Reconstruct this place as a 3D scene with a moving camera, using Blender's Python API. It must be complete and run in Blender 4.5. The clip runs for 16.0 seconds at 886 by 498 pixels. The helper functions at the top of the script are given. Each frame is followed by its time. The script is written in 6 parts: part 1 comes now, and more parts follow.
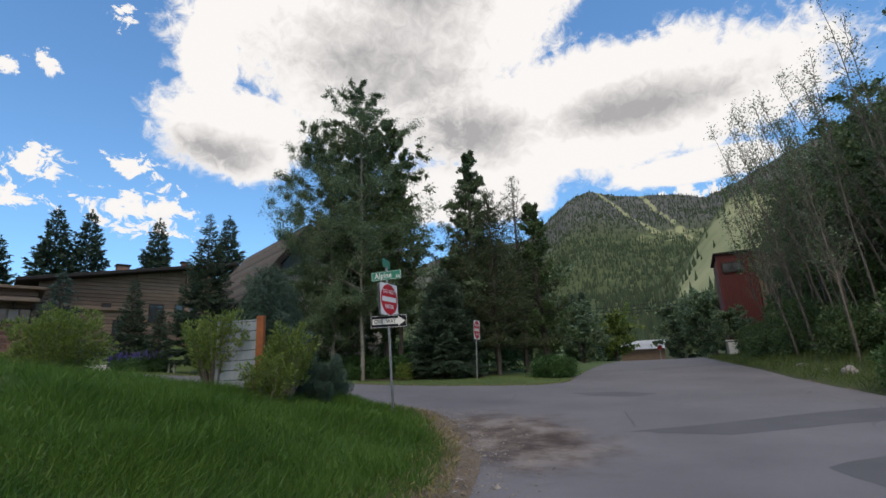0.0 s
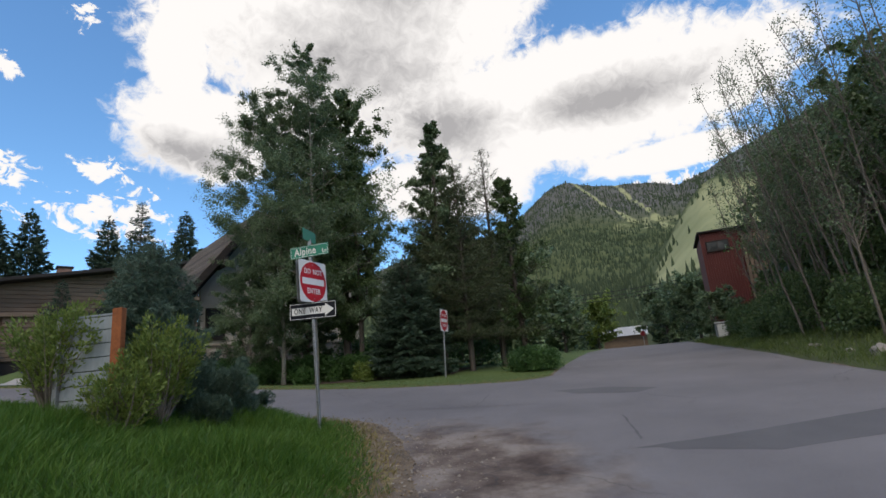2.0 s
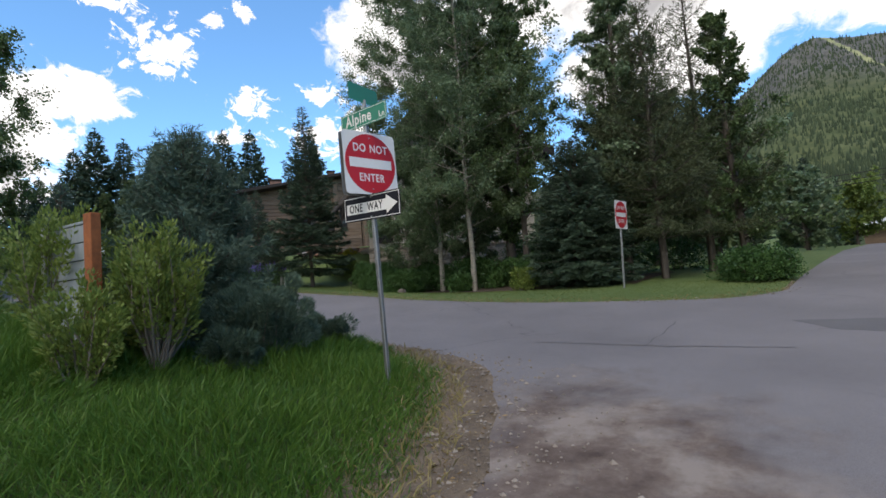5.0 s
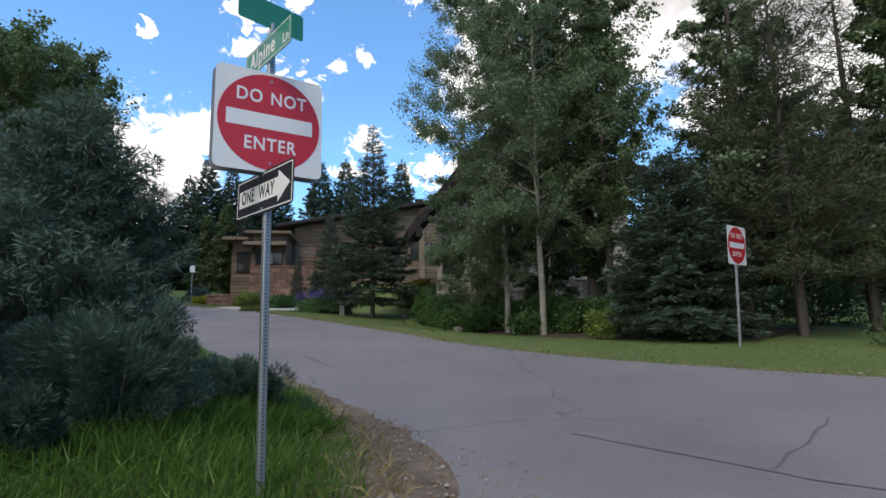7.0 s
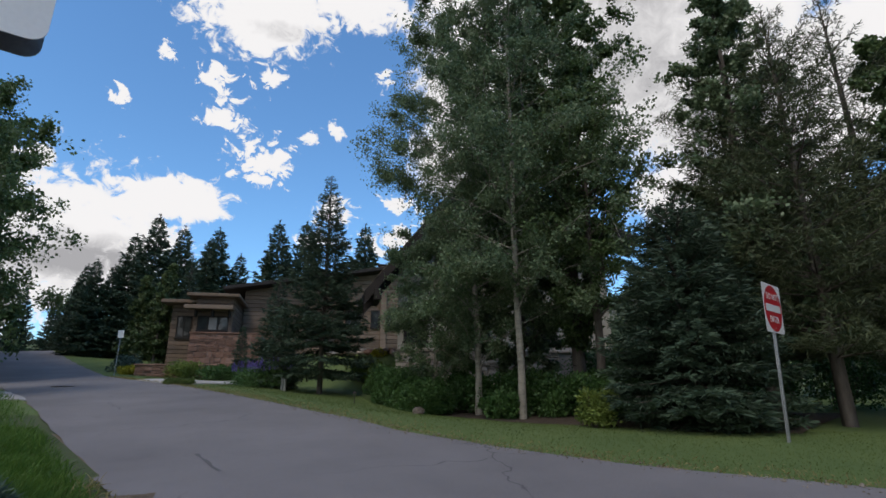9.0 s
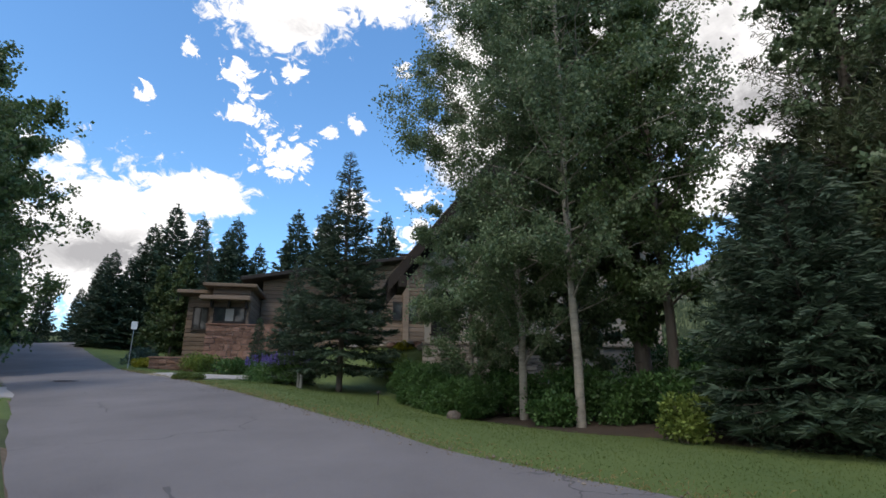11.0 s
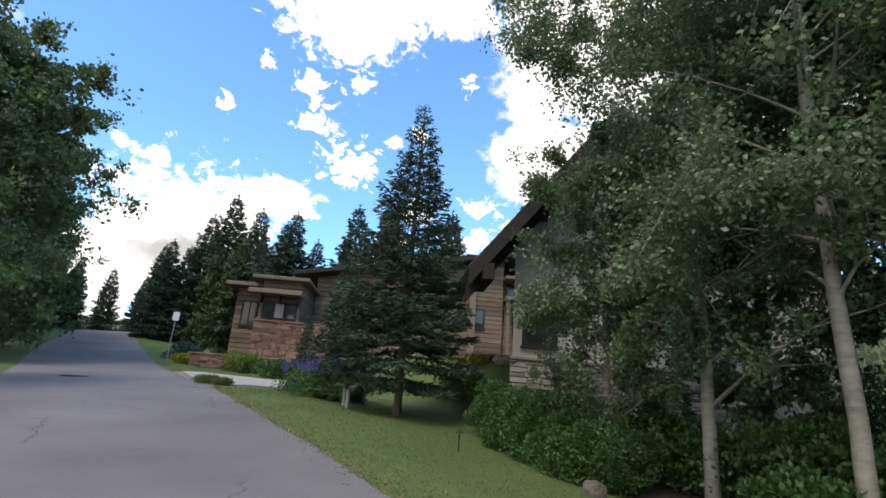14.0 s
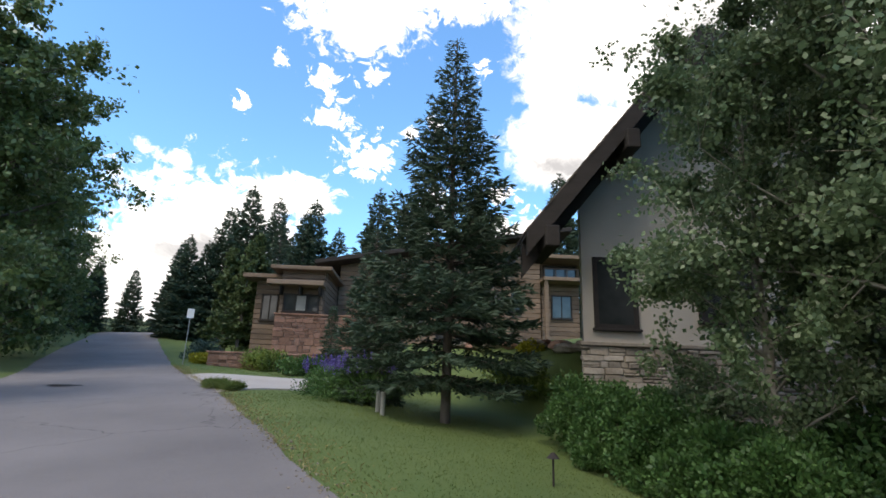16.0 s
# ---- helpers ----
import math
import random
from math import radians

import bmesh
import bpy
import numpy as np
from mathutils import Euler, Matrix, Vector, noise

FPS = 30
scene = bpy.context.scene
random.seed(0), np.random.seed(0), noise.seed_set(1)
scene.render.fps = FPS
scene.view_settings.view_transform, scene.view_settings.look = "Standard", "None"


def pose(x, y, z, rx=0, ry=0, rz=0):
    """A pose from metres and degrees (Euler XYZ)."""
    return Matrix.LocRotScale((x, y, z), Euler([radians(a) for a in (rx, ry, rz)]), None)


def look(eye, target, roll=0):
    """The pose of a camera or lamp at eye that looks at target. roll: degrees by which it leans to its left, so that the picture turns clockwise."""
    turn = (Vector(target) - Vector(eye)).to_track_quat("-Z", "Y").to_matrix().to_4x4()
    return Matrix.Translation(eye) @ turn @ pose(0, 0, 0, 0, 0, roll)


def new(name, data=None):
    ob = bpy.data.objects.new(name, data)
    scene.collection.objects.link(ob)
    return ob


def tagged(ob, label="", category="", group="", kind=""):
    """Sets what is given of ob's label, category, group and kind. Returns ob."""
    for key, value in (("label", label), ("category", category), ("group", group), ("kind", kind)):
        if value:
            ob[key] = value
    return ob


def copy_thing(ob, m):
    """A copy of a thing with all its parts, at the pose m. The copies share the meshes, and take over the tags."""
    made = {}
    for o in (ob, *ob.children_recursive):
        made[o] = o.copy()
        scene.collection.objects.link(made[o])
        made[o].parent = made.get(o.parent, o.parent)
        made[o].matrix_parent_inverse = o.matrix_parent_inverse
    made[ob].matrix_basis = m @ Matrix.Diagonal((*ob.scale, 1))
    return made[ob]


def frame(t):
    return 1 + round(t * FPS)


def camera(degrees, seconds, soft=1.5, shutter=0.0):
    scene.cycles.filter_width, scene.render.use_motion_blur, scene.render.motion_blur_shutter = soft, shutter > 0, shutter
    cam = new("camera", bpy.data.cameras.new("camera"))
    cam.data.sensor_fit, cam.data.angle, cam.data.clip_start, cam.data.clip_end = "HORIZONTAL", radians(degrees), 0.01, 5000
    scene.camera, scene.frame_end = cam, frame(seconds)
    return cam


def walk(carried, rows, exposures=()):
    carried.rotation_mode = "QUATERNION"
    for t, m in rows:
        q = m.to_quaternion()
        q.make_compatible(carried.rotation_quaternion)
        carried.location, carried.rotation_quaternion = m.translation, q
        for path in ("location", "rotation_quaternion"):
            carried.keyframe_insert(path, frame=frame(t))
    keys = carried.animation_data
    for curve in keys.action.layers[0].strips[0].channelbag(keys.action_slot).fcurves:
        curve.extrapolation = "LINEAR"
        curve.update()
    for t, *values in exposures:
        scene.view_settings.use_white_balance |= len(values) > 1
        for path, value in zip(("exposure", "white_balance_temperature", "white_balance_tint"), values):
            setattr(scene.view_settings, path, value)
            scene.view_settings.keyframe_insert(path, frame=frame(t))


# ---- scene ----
cam = camera(81.5, 16.0, soft=1.6)
PATH = [
    (0, (1.107, -1.322, 0.984), (0.482, 0.513, 1.475), -2.8),
    (0.5, (1.057, -0.574, 0.986), (0.591, 1.308, 1.477), -5.5),
    (1, (0.986, 0.179, 1.03), (0.646, 2.089, 1.514), -6.4),
    (1.5, (0.854, 0.837, 1.036), (0.366, 2.717, 1.513), -5.2),
    (2, (0.828, 1.631, 1.076), (0.275, 3.496, 1.543), -5.3),
    (2.5, (0.705, 2.266, 1.085), (0.092, 4.121, 1.514), -4.4),
    (3, (0.618, 2.989, 1.15), (-0.142, 4.817, 1.433), -2.8),
    (3.5, (0.556, 3.542, 1.196), (-0.573, 5.183, 1.378), -2.8),
    (4, (0.518, 4.189, 1.353), (-0.677, 5.789, 1.476), -3.3),
    (6.5, (-0.166, 7.639, 1.329), (-1.638, 8.968, 1.591), -3.4),
    (7, (-0.532, 8.398, 1.402), (-2.06, 9.654, 1.699), -0.9),
    (7.5, (-0.949, 8.859, 1.422), (-2.479, 10.114, 1.714), 0.7),
    (8, (-1.414, 9.346, 1.494), (-2.875, 10.645, 1.915), 0.7),
    (8.5, (-1.868, 9.772, 1.499), (-3.294, 11.085, 1.991), 0.3),
    (9, (-2.359, 10.042, 1.541), (-3.751, 11.361, 2.107), -0.4),
    (9.5, (-2.779, 10.171, 1.547), (-4.22, 11.431, 2.128), -0.8),
    (12, (-5.342, 12.017, 1.94), (-6.798, 13.287, 2.457), 0.9),
    (12.5, (-6.039, 12.376, 2.0), (-7.532, 13.6, 2.521), 2.8),
    (13, (-6.789, 12.705, 2.047), (-8.3, 13.902, 2.58), 3.5),
    (13.5, (-7.568, 13.084, 2.117), (-9.123, 14.21, 2.677), 4.3),
    (14, (-8.32, 13.386, 2.205), (-9.902, 14.468, 2.777), 4.3),
    (14.5, (-8.971, 13.664, 2.257), (-10.577, 14.717, 2.816), 3.8),
    (15, (-9.534, 13.834, 2.314), (-11.116, 14.939, 2.841), 3.0),
    (15.5, (-10.096, 14.071, 2.379), (-11.654, 15.216, 2.889), 2.8),
    (16, (-10.871, 14.464, 2.453), (-12.508, 15.486, 2.977), 2.1),
]
walk(cam, [(t, look(eye, target, roll)) for t, eye, target, roll in PATH],
     [(0, -0.3, 6900, 10), (3.5, -0.1, 6900, 10), (6.5, 0.2, 6900, 10), (7.5, 0.05, 6800, 10), (9, -0.35, 6700, 10), (9.5, -0.35, 6700, 10), (12, 0.25, 6900, 10), (16, 0.45, 7100, 10)])

# ---- light ----
SUN_ELEV, SUN_AZ = 56.0, 150.0      # azimuth in degrees, clockwise from +y
world = bpy.data.worlds.new("sky")
scene.world = world
world.use_nodes = True


def build_sky():
    nt = world.node_tree
    nt.nodes.clear()
    N, L = nt.nodes.new, nt.links.new
    out, bg = N("ShaderNodeOutputWorld"), N("ShaderNodeBackground")
    bg.inputs["Strength"].default_value = 1.0
    sky = N("ShaderNodeTexSky")
    sky.sky_type, sky.sun_disc = "NISHITA", False
    sky.sun_elevation, sky.sun_rotation = radians(SUN_ELEV), radians(SUN_AZ)
    sky.air_density, sky.dust_density, sky.ozone_density = 1.2, 0.2, 2.5
    skyk = N("ShaderNodeVectorMath"); skyk.operation = "MULTIPLY"
    skyk.inputs[1].default_value = (0.138, 0.205, 0.255)
    L(sky.outputs[0], skyk.inputs[0])
    geo = N("ShaderNodeTexCoord")
    sep = N("ShaderNodeSeparateXYZ"); L(geo.outputs["Generated"], sep.inputs[0])

    def m(op, a, b=None, clamp=False):
        n = N("ShaderNodeMath"); n.operation, n.use_clamp = op, clamp
        for i, v in enumerate((a, b)):
            if v is None:
                continue
            if isinstance(v, (int, float)):
                n.inputs[i].default_value = v
            else:
                L(v, n.inputs[i])
        return n.outputs[0]
    # azimuth (degrees left of +y) and elevation of the view ray
    az_deg = m("MULTIPLY", m("ARCTAN2", m("MULTIPLY", sep.outputs[0], -1.0), sep.outputs[1]), 57.296)
    el_deg = m("MULTIPLY", m("ARCSINE", sep.outputs[2]), 57.296)
    ang = N("ShaderNodeCombineXYZ")
    L(az_deg, ang.inputs[0]); L(el_deg, ang.inputs[1])

    def noise_tex(scale, detail, rough, offset, stretch=1.0, warp=0.0):
        mp = N("ShaderNodeMapping")
        mp.inputs["Location"].default_value, mp.inputs["Scale"].default_value = offset, (1.0, stretch, 1.0)
        L(ang.outputs[0], mp.inputs[0])
        n = N("ShaderNodeTexNoise")
        n.inputs["Scale"].default_value, n.inputs["Detail"].default_value, n.inputs["Roughness"].default_value = scale, detail, rough
        n.inputs["Distortion"].default_value = warp
        L(mp.outputs[0], n.inputs["Vector"])
        return n.outputs["Fac"]

    def lobes(rows):
        """The nearest of some ellipses: 1 at a centre, 0 at a rim, less outside."""
        out = None
        for a, e, ra, re in rows:
            mp = N("ShaderNodeMapping"); mp.vector_type = "TEXTURE"
            mp.inputs["Location"].default_value, mp.inputs["Scale"].default_value = (a, e, 0), (ra, re, 1)
            L(ang.outputs[0], mp.inputs[0])
            ln = N("ShaderNodeVectorMath"); ln.operation = "LENGTH"; L(mp.outputs[0], ln.inputs[0])
            f = m("MAXIMUM", m("SUBTRACT", 1.0, ln.outputs["Value"]), -1.0)
            out = f if out is None else m("MAXIMUM", out, f)
        return out
    # the great bank over the valley, the low bank over the street's crest, and loose fair-weather puffs
    bank = lobes([(25, 43, 27, 21), (42, 26, 10, 5.5), (2, 27, 29, 7.5), (15, 20.5, 12, 4.5), (-9, 19.6, 9, 1.8), (45, 33, 3.5, 6)])
    banklow = lobes([(84, 14.5, 10, 7.5), (91, 9, 6, 7), (76, 19.5, 6, 2.4), (69, 39.5, 9.5, 5.2), (57, 41.5, 8, 3.2)])
    puffs = lobes([(-8.2, 16.8, 4.2, 1.9), (50, 17.2, 5.8, 2.5), (51.5, 21.2, 2.6, 1.7), (59.5, 20, 2.9, 1.8), (59.5, 29, 1.6, 1.0), (67.8, 24.7, 3.6, 2.8),
                   (73.9, 32.2, 1.9, 1.6), (72.2, 29.2, 2.6, 2.2), (67.7, 33, 2.1, 1.3), (62.4, 27.7, 1.6, 1.0), (82, 28, 1.5, 1.0), (79, 33, 1.2, 1.2), (61, 17, 2.6, 1.2), (54, 34.5, 1.6, 1.3)])
    big = noise_tex(0.11, 9.0, 0.58, (3.1, 0.7, 0.0), 1.35, 0.25)
    fine = noise_tex(0.5, 9.0, 0.66, (11.3, 4.2, 0.0), 1.25, 0.6)
    shade = noise_tex(0.06, 6.0, 0.5, (7.4, 2.0, 0.0), 1.6, 0.2)
    nb, nf = m("SUBTRACT", big, 0.5), m("SUBTRACT", fine, 0.5)
    d_bank = m("ADD", m("ADD", m("MULTIPLY", bank, 1.1), m("MULTIPLY", nb, 0.9)), m("MULTIPLY", nf, 0.7))
    d_low = m("ADD", m("ADD", m("MULTIPLY", banklow, 0.8), m("MULTIPLY", nb, 1.0)), m("MULTIPLY", nf, 1.7))
    d_puff = m("ADD", m("MULTIPLY", puffs, 0.7), m("ADD", m("MULTIPLY", nf, 3.6), -0.16))
    # behind the walker, out of view: cloud cover added as a bright neutral fill
    south = N("ShaderNodeMapRange"); L(sep.outputs[1], south.inputs[0])
    south.inputs[1].default_value, south.inputs[2].default_value = 0.0, -0.4
    south.inputs[3].default_value, south.inputs[4].default_value = -0.6, 0.25
    d_back = m("ADD", south.outputs[0], m("MULTIPLY", nb, 1.8))
    d1 = m("MAXIMUM", m("MAXIMUM", d_bank, d_low), d_back)
    d_all = m("MAXIMUM", d1, d_puff)
    c1 = N("ShaderNodeMapRange"); c1.interpolation_type = "SMOOTHSTEP"; L(d_all, c1.inputs[0])
    c1.inputs[1].default_value, c1.inputs[2].default_value = -0.03, 0.24
    cover = m("MULTIPLY", c1.outputs[0], 0.99)
    # grey bellies where the banks are thick
    belly = lobes([(29, 34.5, 13, 6), (17, 26.5, 12, 3.2), (45, 23.6, 7, 2.4), (-5, 26.5, 12, 2.6), (22, 44, 16, 8), (82, 12.5, 9, 2.4), (60, 37.6, 8, 1.2)])
    thick = N("ShaderNodeMapRange"); L(d1, thick.inputs[0])
    thick.inputs[1].default_value, thick.inputs[2].default_value = 0.1, 0.5
    grey = m("ADD", m("MULTIPLY", m("SUBTRACT", shade, 0.5), 1.6), m("ADD", m("MULTIPLY", belly, 0.85), m("MULTIPLY", nf, 0.9)))
    grey = m("MULTIPLY", m("MULTIPLY", m("ADD", grey, 0.12), 1.3, True), thick.outputs[0], True)
    cc = N("ShaderNodeMix"); cc.data_type = "RGBA"
    L(grey, cc.inputs["Factor"])
    cc.inputs["A"].default_value = (1.16, 1.16, 1.19, 1)
    cc.inputs["B"].default_value = (0.52, 0.52, 0.55, 1)
    mix = N("ShaderNodeMix"); mix.data_type = "RGBA"
    L(cover, mix.inputs["Factor"]); L(skyk.outputs[0], mix.inputs["A"]); L(cc.outputs["Result"], mix.inputs["B"])
    L(mix.outputs["Result"], bg.inputs["Color"])
    L(bg.outputs[0], out.inputs[0])


build_sky()
sun_data = bpy.data.lights.new("sun", "SUN")
sun_data.energy, sun_data.angle, sun_data.color = 1.7, radians(24), (1.0, 0.93, 0.84)
sun_ob = new("sun", sun_data)
az, el = radians(SUN_AZ), radians(SUN_ELEV)
sun_dir = Vector((math.sin(az) * math.cos(el), math.cos(az) * math.cos(el), math.sin(el)))
sun_ob.matrix_world = look(sun_dir * 50, (0, 0, 0))


# ---- materials ----
def material(name, rough=0.8, metal=0.0, spec=0.5):
    mt = bpy.data.materials.new(name)
    mt.use_nodes = True
    b = mt.node_tree.nodes["Principled BSDF"]
    b.inputs["Roughness"].default_value, b.inputs["Metallic"].default_value = rough, metal
    b.inputs["Specular IOR Level"].default_value = spec
    return mt, mt.node_tree, b


def coords(nt, scale=(1, 1, 1), kind="Object"):
    tc = nt.nodes.new("ShaderNodeTexCoord")
    mp = nt.nodes.new("ShaderNodeMapping")
    mp.inputs["Scale"].default_value = scale
    nt.links.new(tc.outputs[kind], mp.inputs[0])
    return mp.outputs[0]


def noise_node(nt, vec, scale, detail=4.0, rough=0.55):
    n = nt.nodes.new("ShaderNodeTexNoise")
    n.inputs["Scale"].default_value, n.inputs["Detail"].default_value, n.inputs["Roughness"].default_value = scale, detail, rough
    nt.links.new(vec, n.inputs["Vector"])
    return n.outputs["Fac"]


def ramp_node(nt, fac, stops):
    r = nt.nodes.new("ShaderNodeValToRGB")
    while len(r.color_ramp.elements) < len(stops):
        r.color_ramp.elements.new(0.5)
    for e, (p, c) in zip(r.color_ramp.elements, stops):
        e.position, e.color = p, (*c, 1)
    nt.links.new(fac, r.inputs[0])
    return r.outputs[0]


def mix_node(nt, fac, a, b, blend="MIX"):
    m = nt.nodes.new("ShaderNodeMix")
    m.data_type, m.blend_type = "RGBA", blend
    for key, v in (("Factor", fac), ("A", a), ("B", b)):
        if isinstance(v, (int, float)):
            m.inputs[key].default_value = v
        elif isinstance(v, tuple):
            m.inputs[key].default_value = (*v, 1)
        else:
            nt.links.new(v, m.inputs[key])
    return m.outputs["Result"]


def bump_node(nt, b, height, strength=0.3, dist=0.02):
    n = nt.nodes.new("ShaderNodeBump")
    n.inputs["Strength"].default_value, n.inputs["Distance"].default_value = strength, dist
    nt.links.new(height, n.inputs["Height"])
    nt.links.new(n.outputs[0], b.inputs["Normal"])


def two_scale(name, dark, light, big=0.6, fine=18.0, rough=0.85, bump=0.3, dist=0.01, stretch=(1, 1, 1), metal=0.0, spec=0.4, kind="Object", vary=0.0):
    """A surface with a broad and a fine variation between two colours."""
    mt, nt, b = material(name, rough, metal, spec)
    v = coords(nt, stretch, kind)
    a, f = noise_node(nt, v, big, 4), noise_node(nt, v, fine, 6, 0.65)
    mid = tuple((p + q) / 2 for p, q in zip(dark, light))
    c = ramp_node(nt, a, [(0.3, dark), (0.7, light)])
    d = ramp_node(nt, f, [(0.3, dark), (0.5, mid), (0.75, light)])
    col = mix_node(nt, 0.5, c, d)
    if vary:
        info = nt.nodes.new("ShaderNodeObjectInfo")
        tint = ramp_node(nt, info.outputs["Random"], [(0.0, (1 - vary,) * 3), (0.5, (1.0, 1 - 0.12 * vary, 1 - 0.3 * vary)), (1.0, (1 + 0.5 * vary,) * 3)])
        col = mix_node(nt, 1.0, col, tint, "MULTIPLY")
    nt.links.new(col, b.inputs["Base Color"])
    bump_node(nt, b, f, bump, dist)
    return mt


def leaf_material(name, dark, light, trans=0.35, rough=0.5):
    mt, nt, b = material(name, rough, 0.0, 0.35)
    g = nt.nodes.new("ShaderNodeNewGeometry")
    col = ramp_node(nt, g.outputs["Random Per Island"], [(0.0, dark), (0.6, tuple((a + c) / 2 for a, c in zip(dark, light))), (1.0, light)])
    big = noise_node(nt, coords(nt), 0.7, 2)
    col = mix_node(nt, 0.35, col, ramp_node(nt, big, [(0.35, dark), (0.65, light)]))
    nt.links.new(col, b.inputs["Base Color"])
    tr = nt.nodes.new("ShaderNodeBsdfTranslucent")
    nt.links.new(col, tr.inputs["Color"])
    ms = nt.nodes.new("ShaderNodeMixShader")
    ms.inputs[0].default_value = trans
    nt.links.new(b.outputs[0], ms.inputs[1])
    nt.links.new(tr.outputs[0], ms.inputs[2])
    nt.links.new(ms.outputs[0], nt.nodes["Material Output"].inputs[0])
    return mt


def asphalt_material():
    mt, nt, b = material("asphalt", 0.88, 0.0, 0.3)
    v = coords(nt)
    base = ramp_node(nt, noise_node(nt, v, 0.35, 5, 0.6), [(0.3, (0.128, 0.115, 0.116)), (0.7, (0.215, 0.195, 0.195))])
    grit = noise_node(nt, v, 130.0, 2, 0.7)
    col = mix_node(nt, 0.35, base, ramp_node(nt, grit, [(0.35, (0.06, 0.058, 0.06)), (0.7, (0.24, 0.23, 0.23))]))
    # washed-out soil where the two streets meet
    mp = nt.nodes.new("ShaderNodeMapping"); mp.vector_type = "TEXTURE"
    mp.inputs["Location"].default_value, mp.inputs["Scale"].default_value = (-1.05, 8.6, 0), (1.5, 2.7, 50)
    mp.inputs["Rotation"].default_value = (0, 0, radians(28))
    nt.links.new(v, mp.inputs[0])
    ln = nt.nodes.new("ShaderNodeVectorMath"); ln.operation = "LENGTH"; nt.links.new(mp.outputs[0], ln.inputs[0])
    n2 = noise_node(nt, v, 1.6, 6, 0.65)
    ad = nt.nodes.new("ShaderNodeMath"); ad.operation = "MULTIPLY_ADD"
    nt.links.new(n2, ad.inputs[0]); ad.inputs[1].default_value = 1.5; nt.links.new(ln.outputs["Value"], ad.inputs[2])
    mr = nt.nodes.new("ShaderNodeMapRange"); nt.links.new(ad.outputs[0], mr.inputs[0])
    mr.inputs[1].default_value, mr.inputs[2].default_value, mr.inputs[3].default_value, mr.inputs[4].default_value = 1.3, 1.95, 0.92, 0.0
    soil = ramp_node(nt, noise_node(nt, v, 1.0, 8, 0.68), [(0.38, (0.05, 0.031, 0.023)), (0.5, (0.13, 0.095, 0.075)), (0.62, (0.235, 0.195, 0.165))])
    col = mix_node(nt, mr.outputs[0], col, soil)
    # thin cracks
    vo = nt.nodes.new("ShaderNodeTexVoronoi"); vo.feature = "DISTANCE_TO_EDGE"; vo.inputs["Scale"].default_value = 0.33
    nz = nt.nodes.new("ShaderNodeTexNoise"); nz.inputs["Scale"].default_value = 1.3; nz.inputs["Detail"].default_value = 5
    nt.links.new(v, nz.inputs["Vector"])
    vm = nt.nodes.new("ShaderNodeVectorMath"); vm.operation = "MULTIPLY_ADD"
    nt.links.new(nz.outputs["Color"], vm.inputs[0]); vm.inputs[1].default_value = (1.1, 1.1, 0); nt.links.new(v, vm.inputs[2])
    nt.links.new(vm.outputs[0], vo.inputs["Vector"])
    cr = nt.nodes.new("ShaderNodeMapRange"); nt.links.new(vo.outputs["Distance"], cr.inputs[0])
    cr.inputs[1].default_value, cr.inputs[2].default_value, cr.inputs[3].default_value, cr.inputs[4].default_value = 0.002, 0.006, 0.6, 0.0
    gate = nt.nodes.new("ShaderNodeMath"); gate.operation = "MULTIPLY"
    gr = nt.nodes.new("ShaderNodeMapRange"); nt.links.new(noise_node(nt, v, 0.22, 2), gr.inputs[0])
    gr.inputs[1].default_value, gr.inputs[2].default_value = 0.5, 0.6
    nt.links.new(cr.outputs[0], gate.inputs[0]); nt.links.new(gr.outputs[0], gate.inputs[1])
    col = mix_node(nt, gate.outputs[0], col, (0.04, 0.038, 0.04))
    nt.links.new(col, b.inputs["Base Color"])
    bump_node(nt, b, grit, 0.35, 0.006)
    return mt


M_ASPHALT = asphalt_material()
M_PATCH = two_scale("dark asphalt patch", (0.08, 0.075, 0.077), (0.135, 0.127, 0.128), 0.8, 120, 0.9, 0.3, 0.005)
M_SOIL = two_scale("meadow soil", (0.035, 0.045, 0.018), (0.075, 0.095, 0.03), 0.5, 9, 0.95, 0.5, 0.03)
M_LAWN = two_scale("mown lawn", (0.052, 0.092, 0.022), (0.115, 0.15, 0.042), 0.5, 25, 0.95, 0.6, 0.02)
M_GRAVEL = two_scale("gravel shoulder", (0.062, 0.045, 0.032), (0.28, 0.21, 0.145), 3.2, 60, 0.95, 1.0, 0.03)
M_GRASS = leaf_material("tall grass", (0.04, 0.112, 0.015), (0.135, 0.23, 0.04), 0.4)
M_GRASS_DRY = leaf_material("dry grass", (0.16, 0.13, 0.05), (0.34, 0.28, 0.12), 0.3)
M_LITTER = leaf_material("straw and dead leaves", (0.07, 0.04, 0.018), (0.36, 0.25, 0.12), 0.15, 0.9)
M_BLADE = leaf_material("lawn blade", (0.06, 0.105, 0.024), (0.15, 0.185, 0.052), 0.35)
M_ASPEN = leaf_material("aspen leaf", (0.072, 0.124, 0.06), (0.2, 0.262, 0.142), 0.35, 0.42)
M_COTTON = leaf_material("cottonwood leaf", (0.054, 0.098, 0.036), (0.145, 0.205, 0.078), 0.35, 0.42)
M_SPRUCE = leaf_material("spruce needle", (0.022, 0.045, 0.028), (0.074, 0.115, 0.07), 0.12, 0.6)
M_SPRUCE_BLUE = leaf_material("blue spruce needle", (0.025, 0.055, 0.045), (0.075, 0.125, 0.10), 0.12, 0.6)
M_PINE = leaf_material("pine needle", (0.032, 0.05, 0.024), (0.10, 0.118, 0.052), 0.15, 0.6)
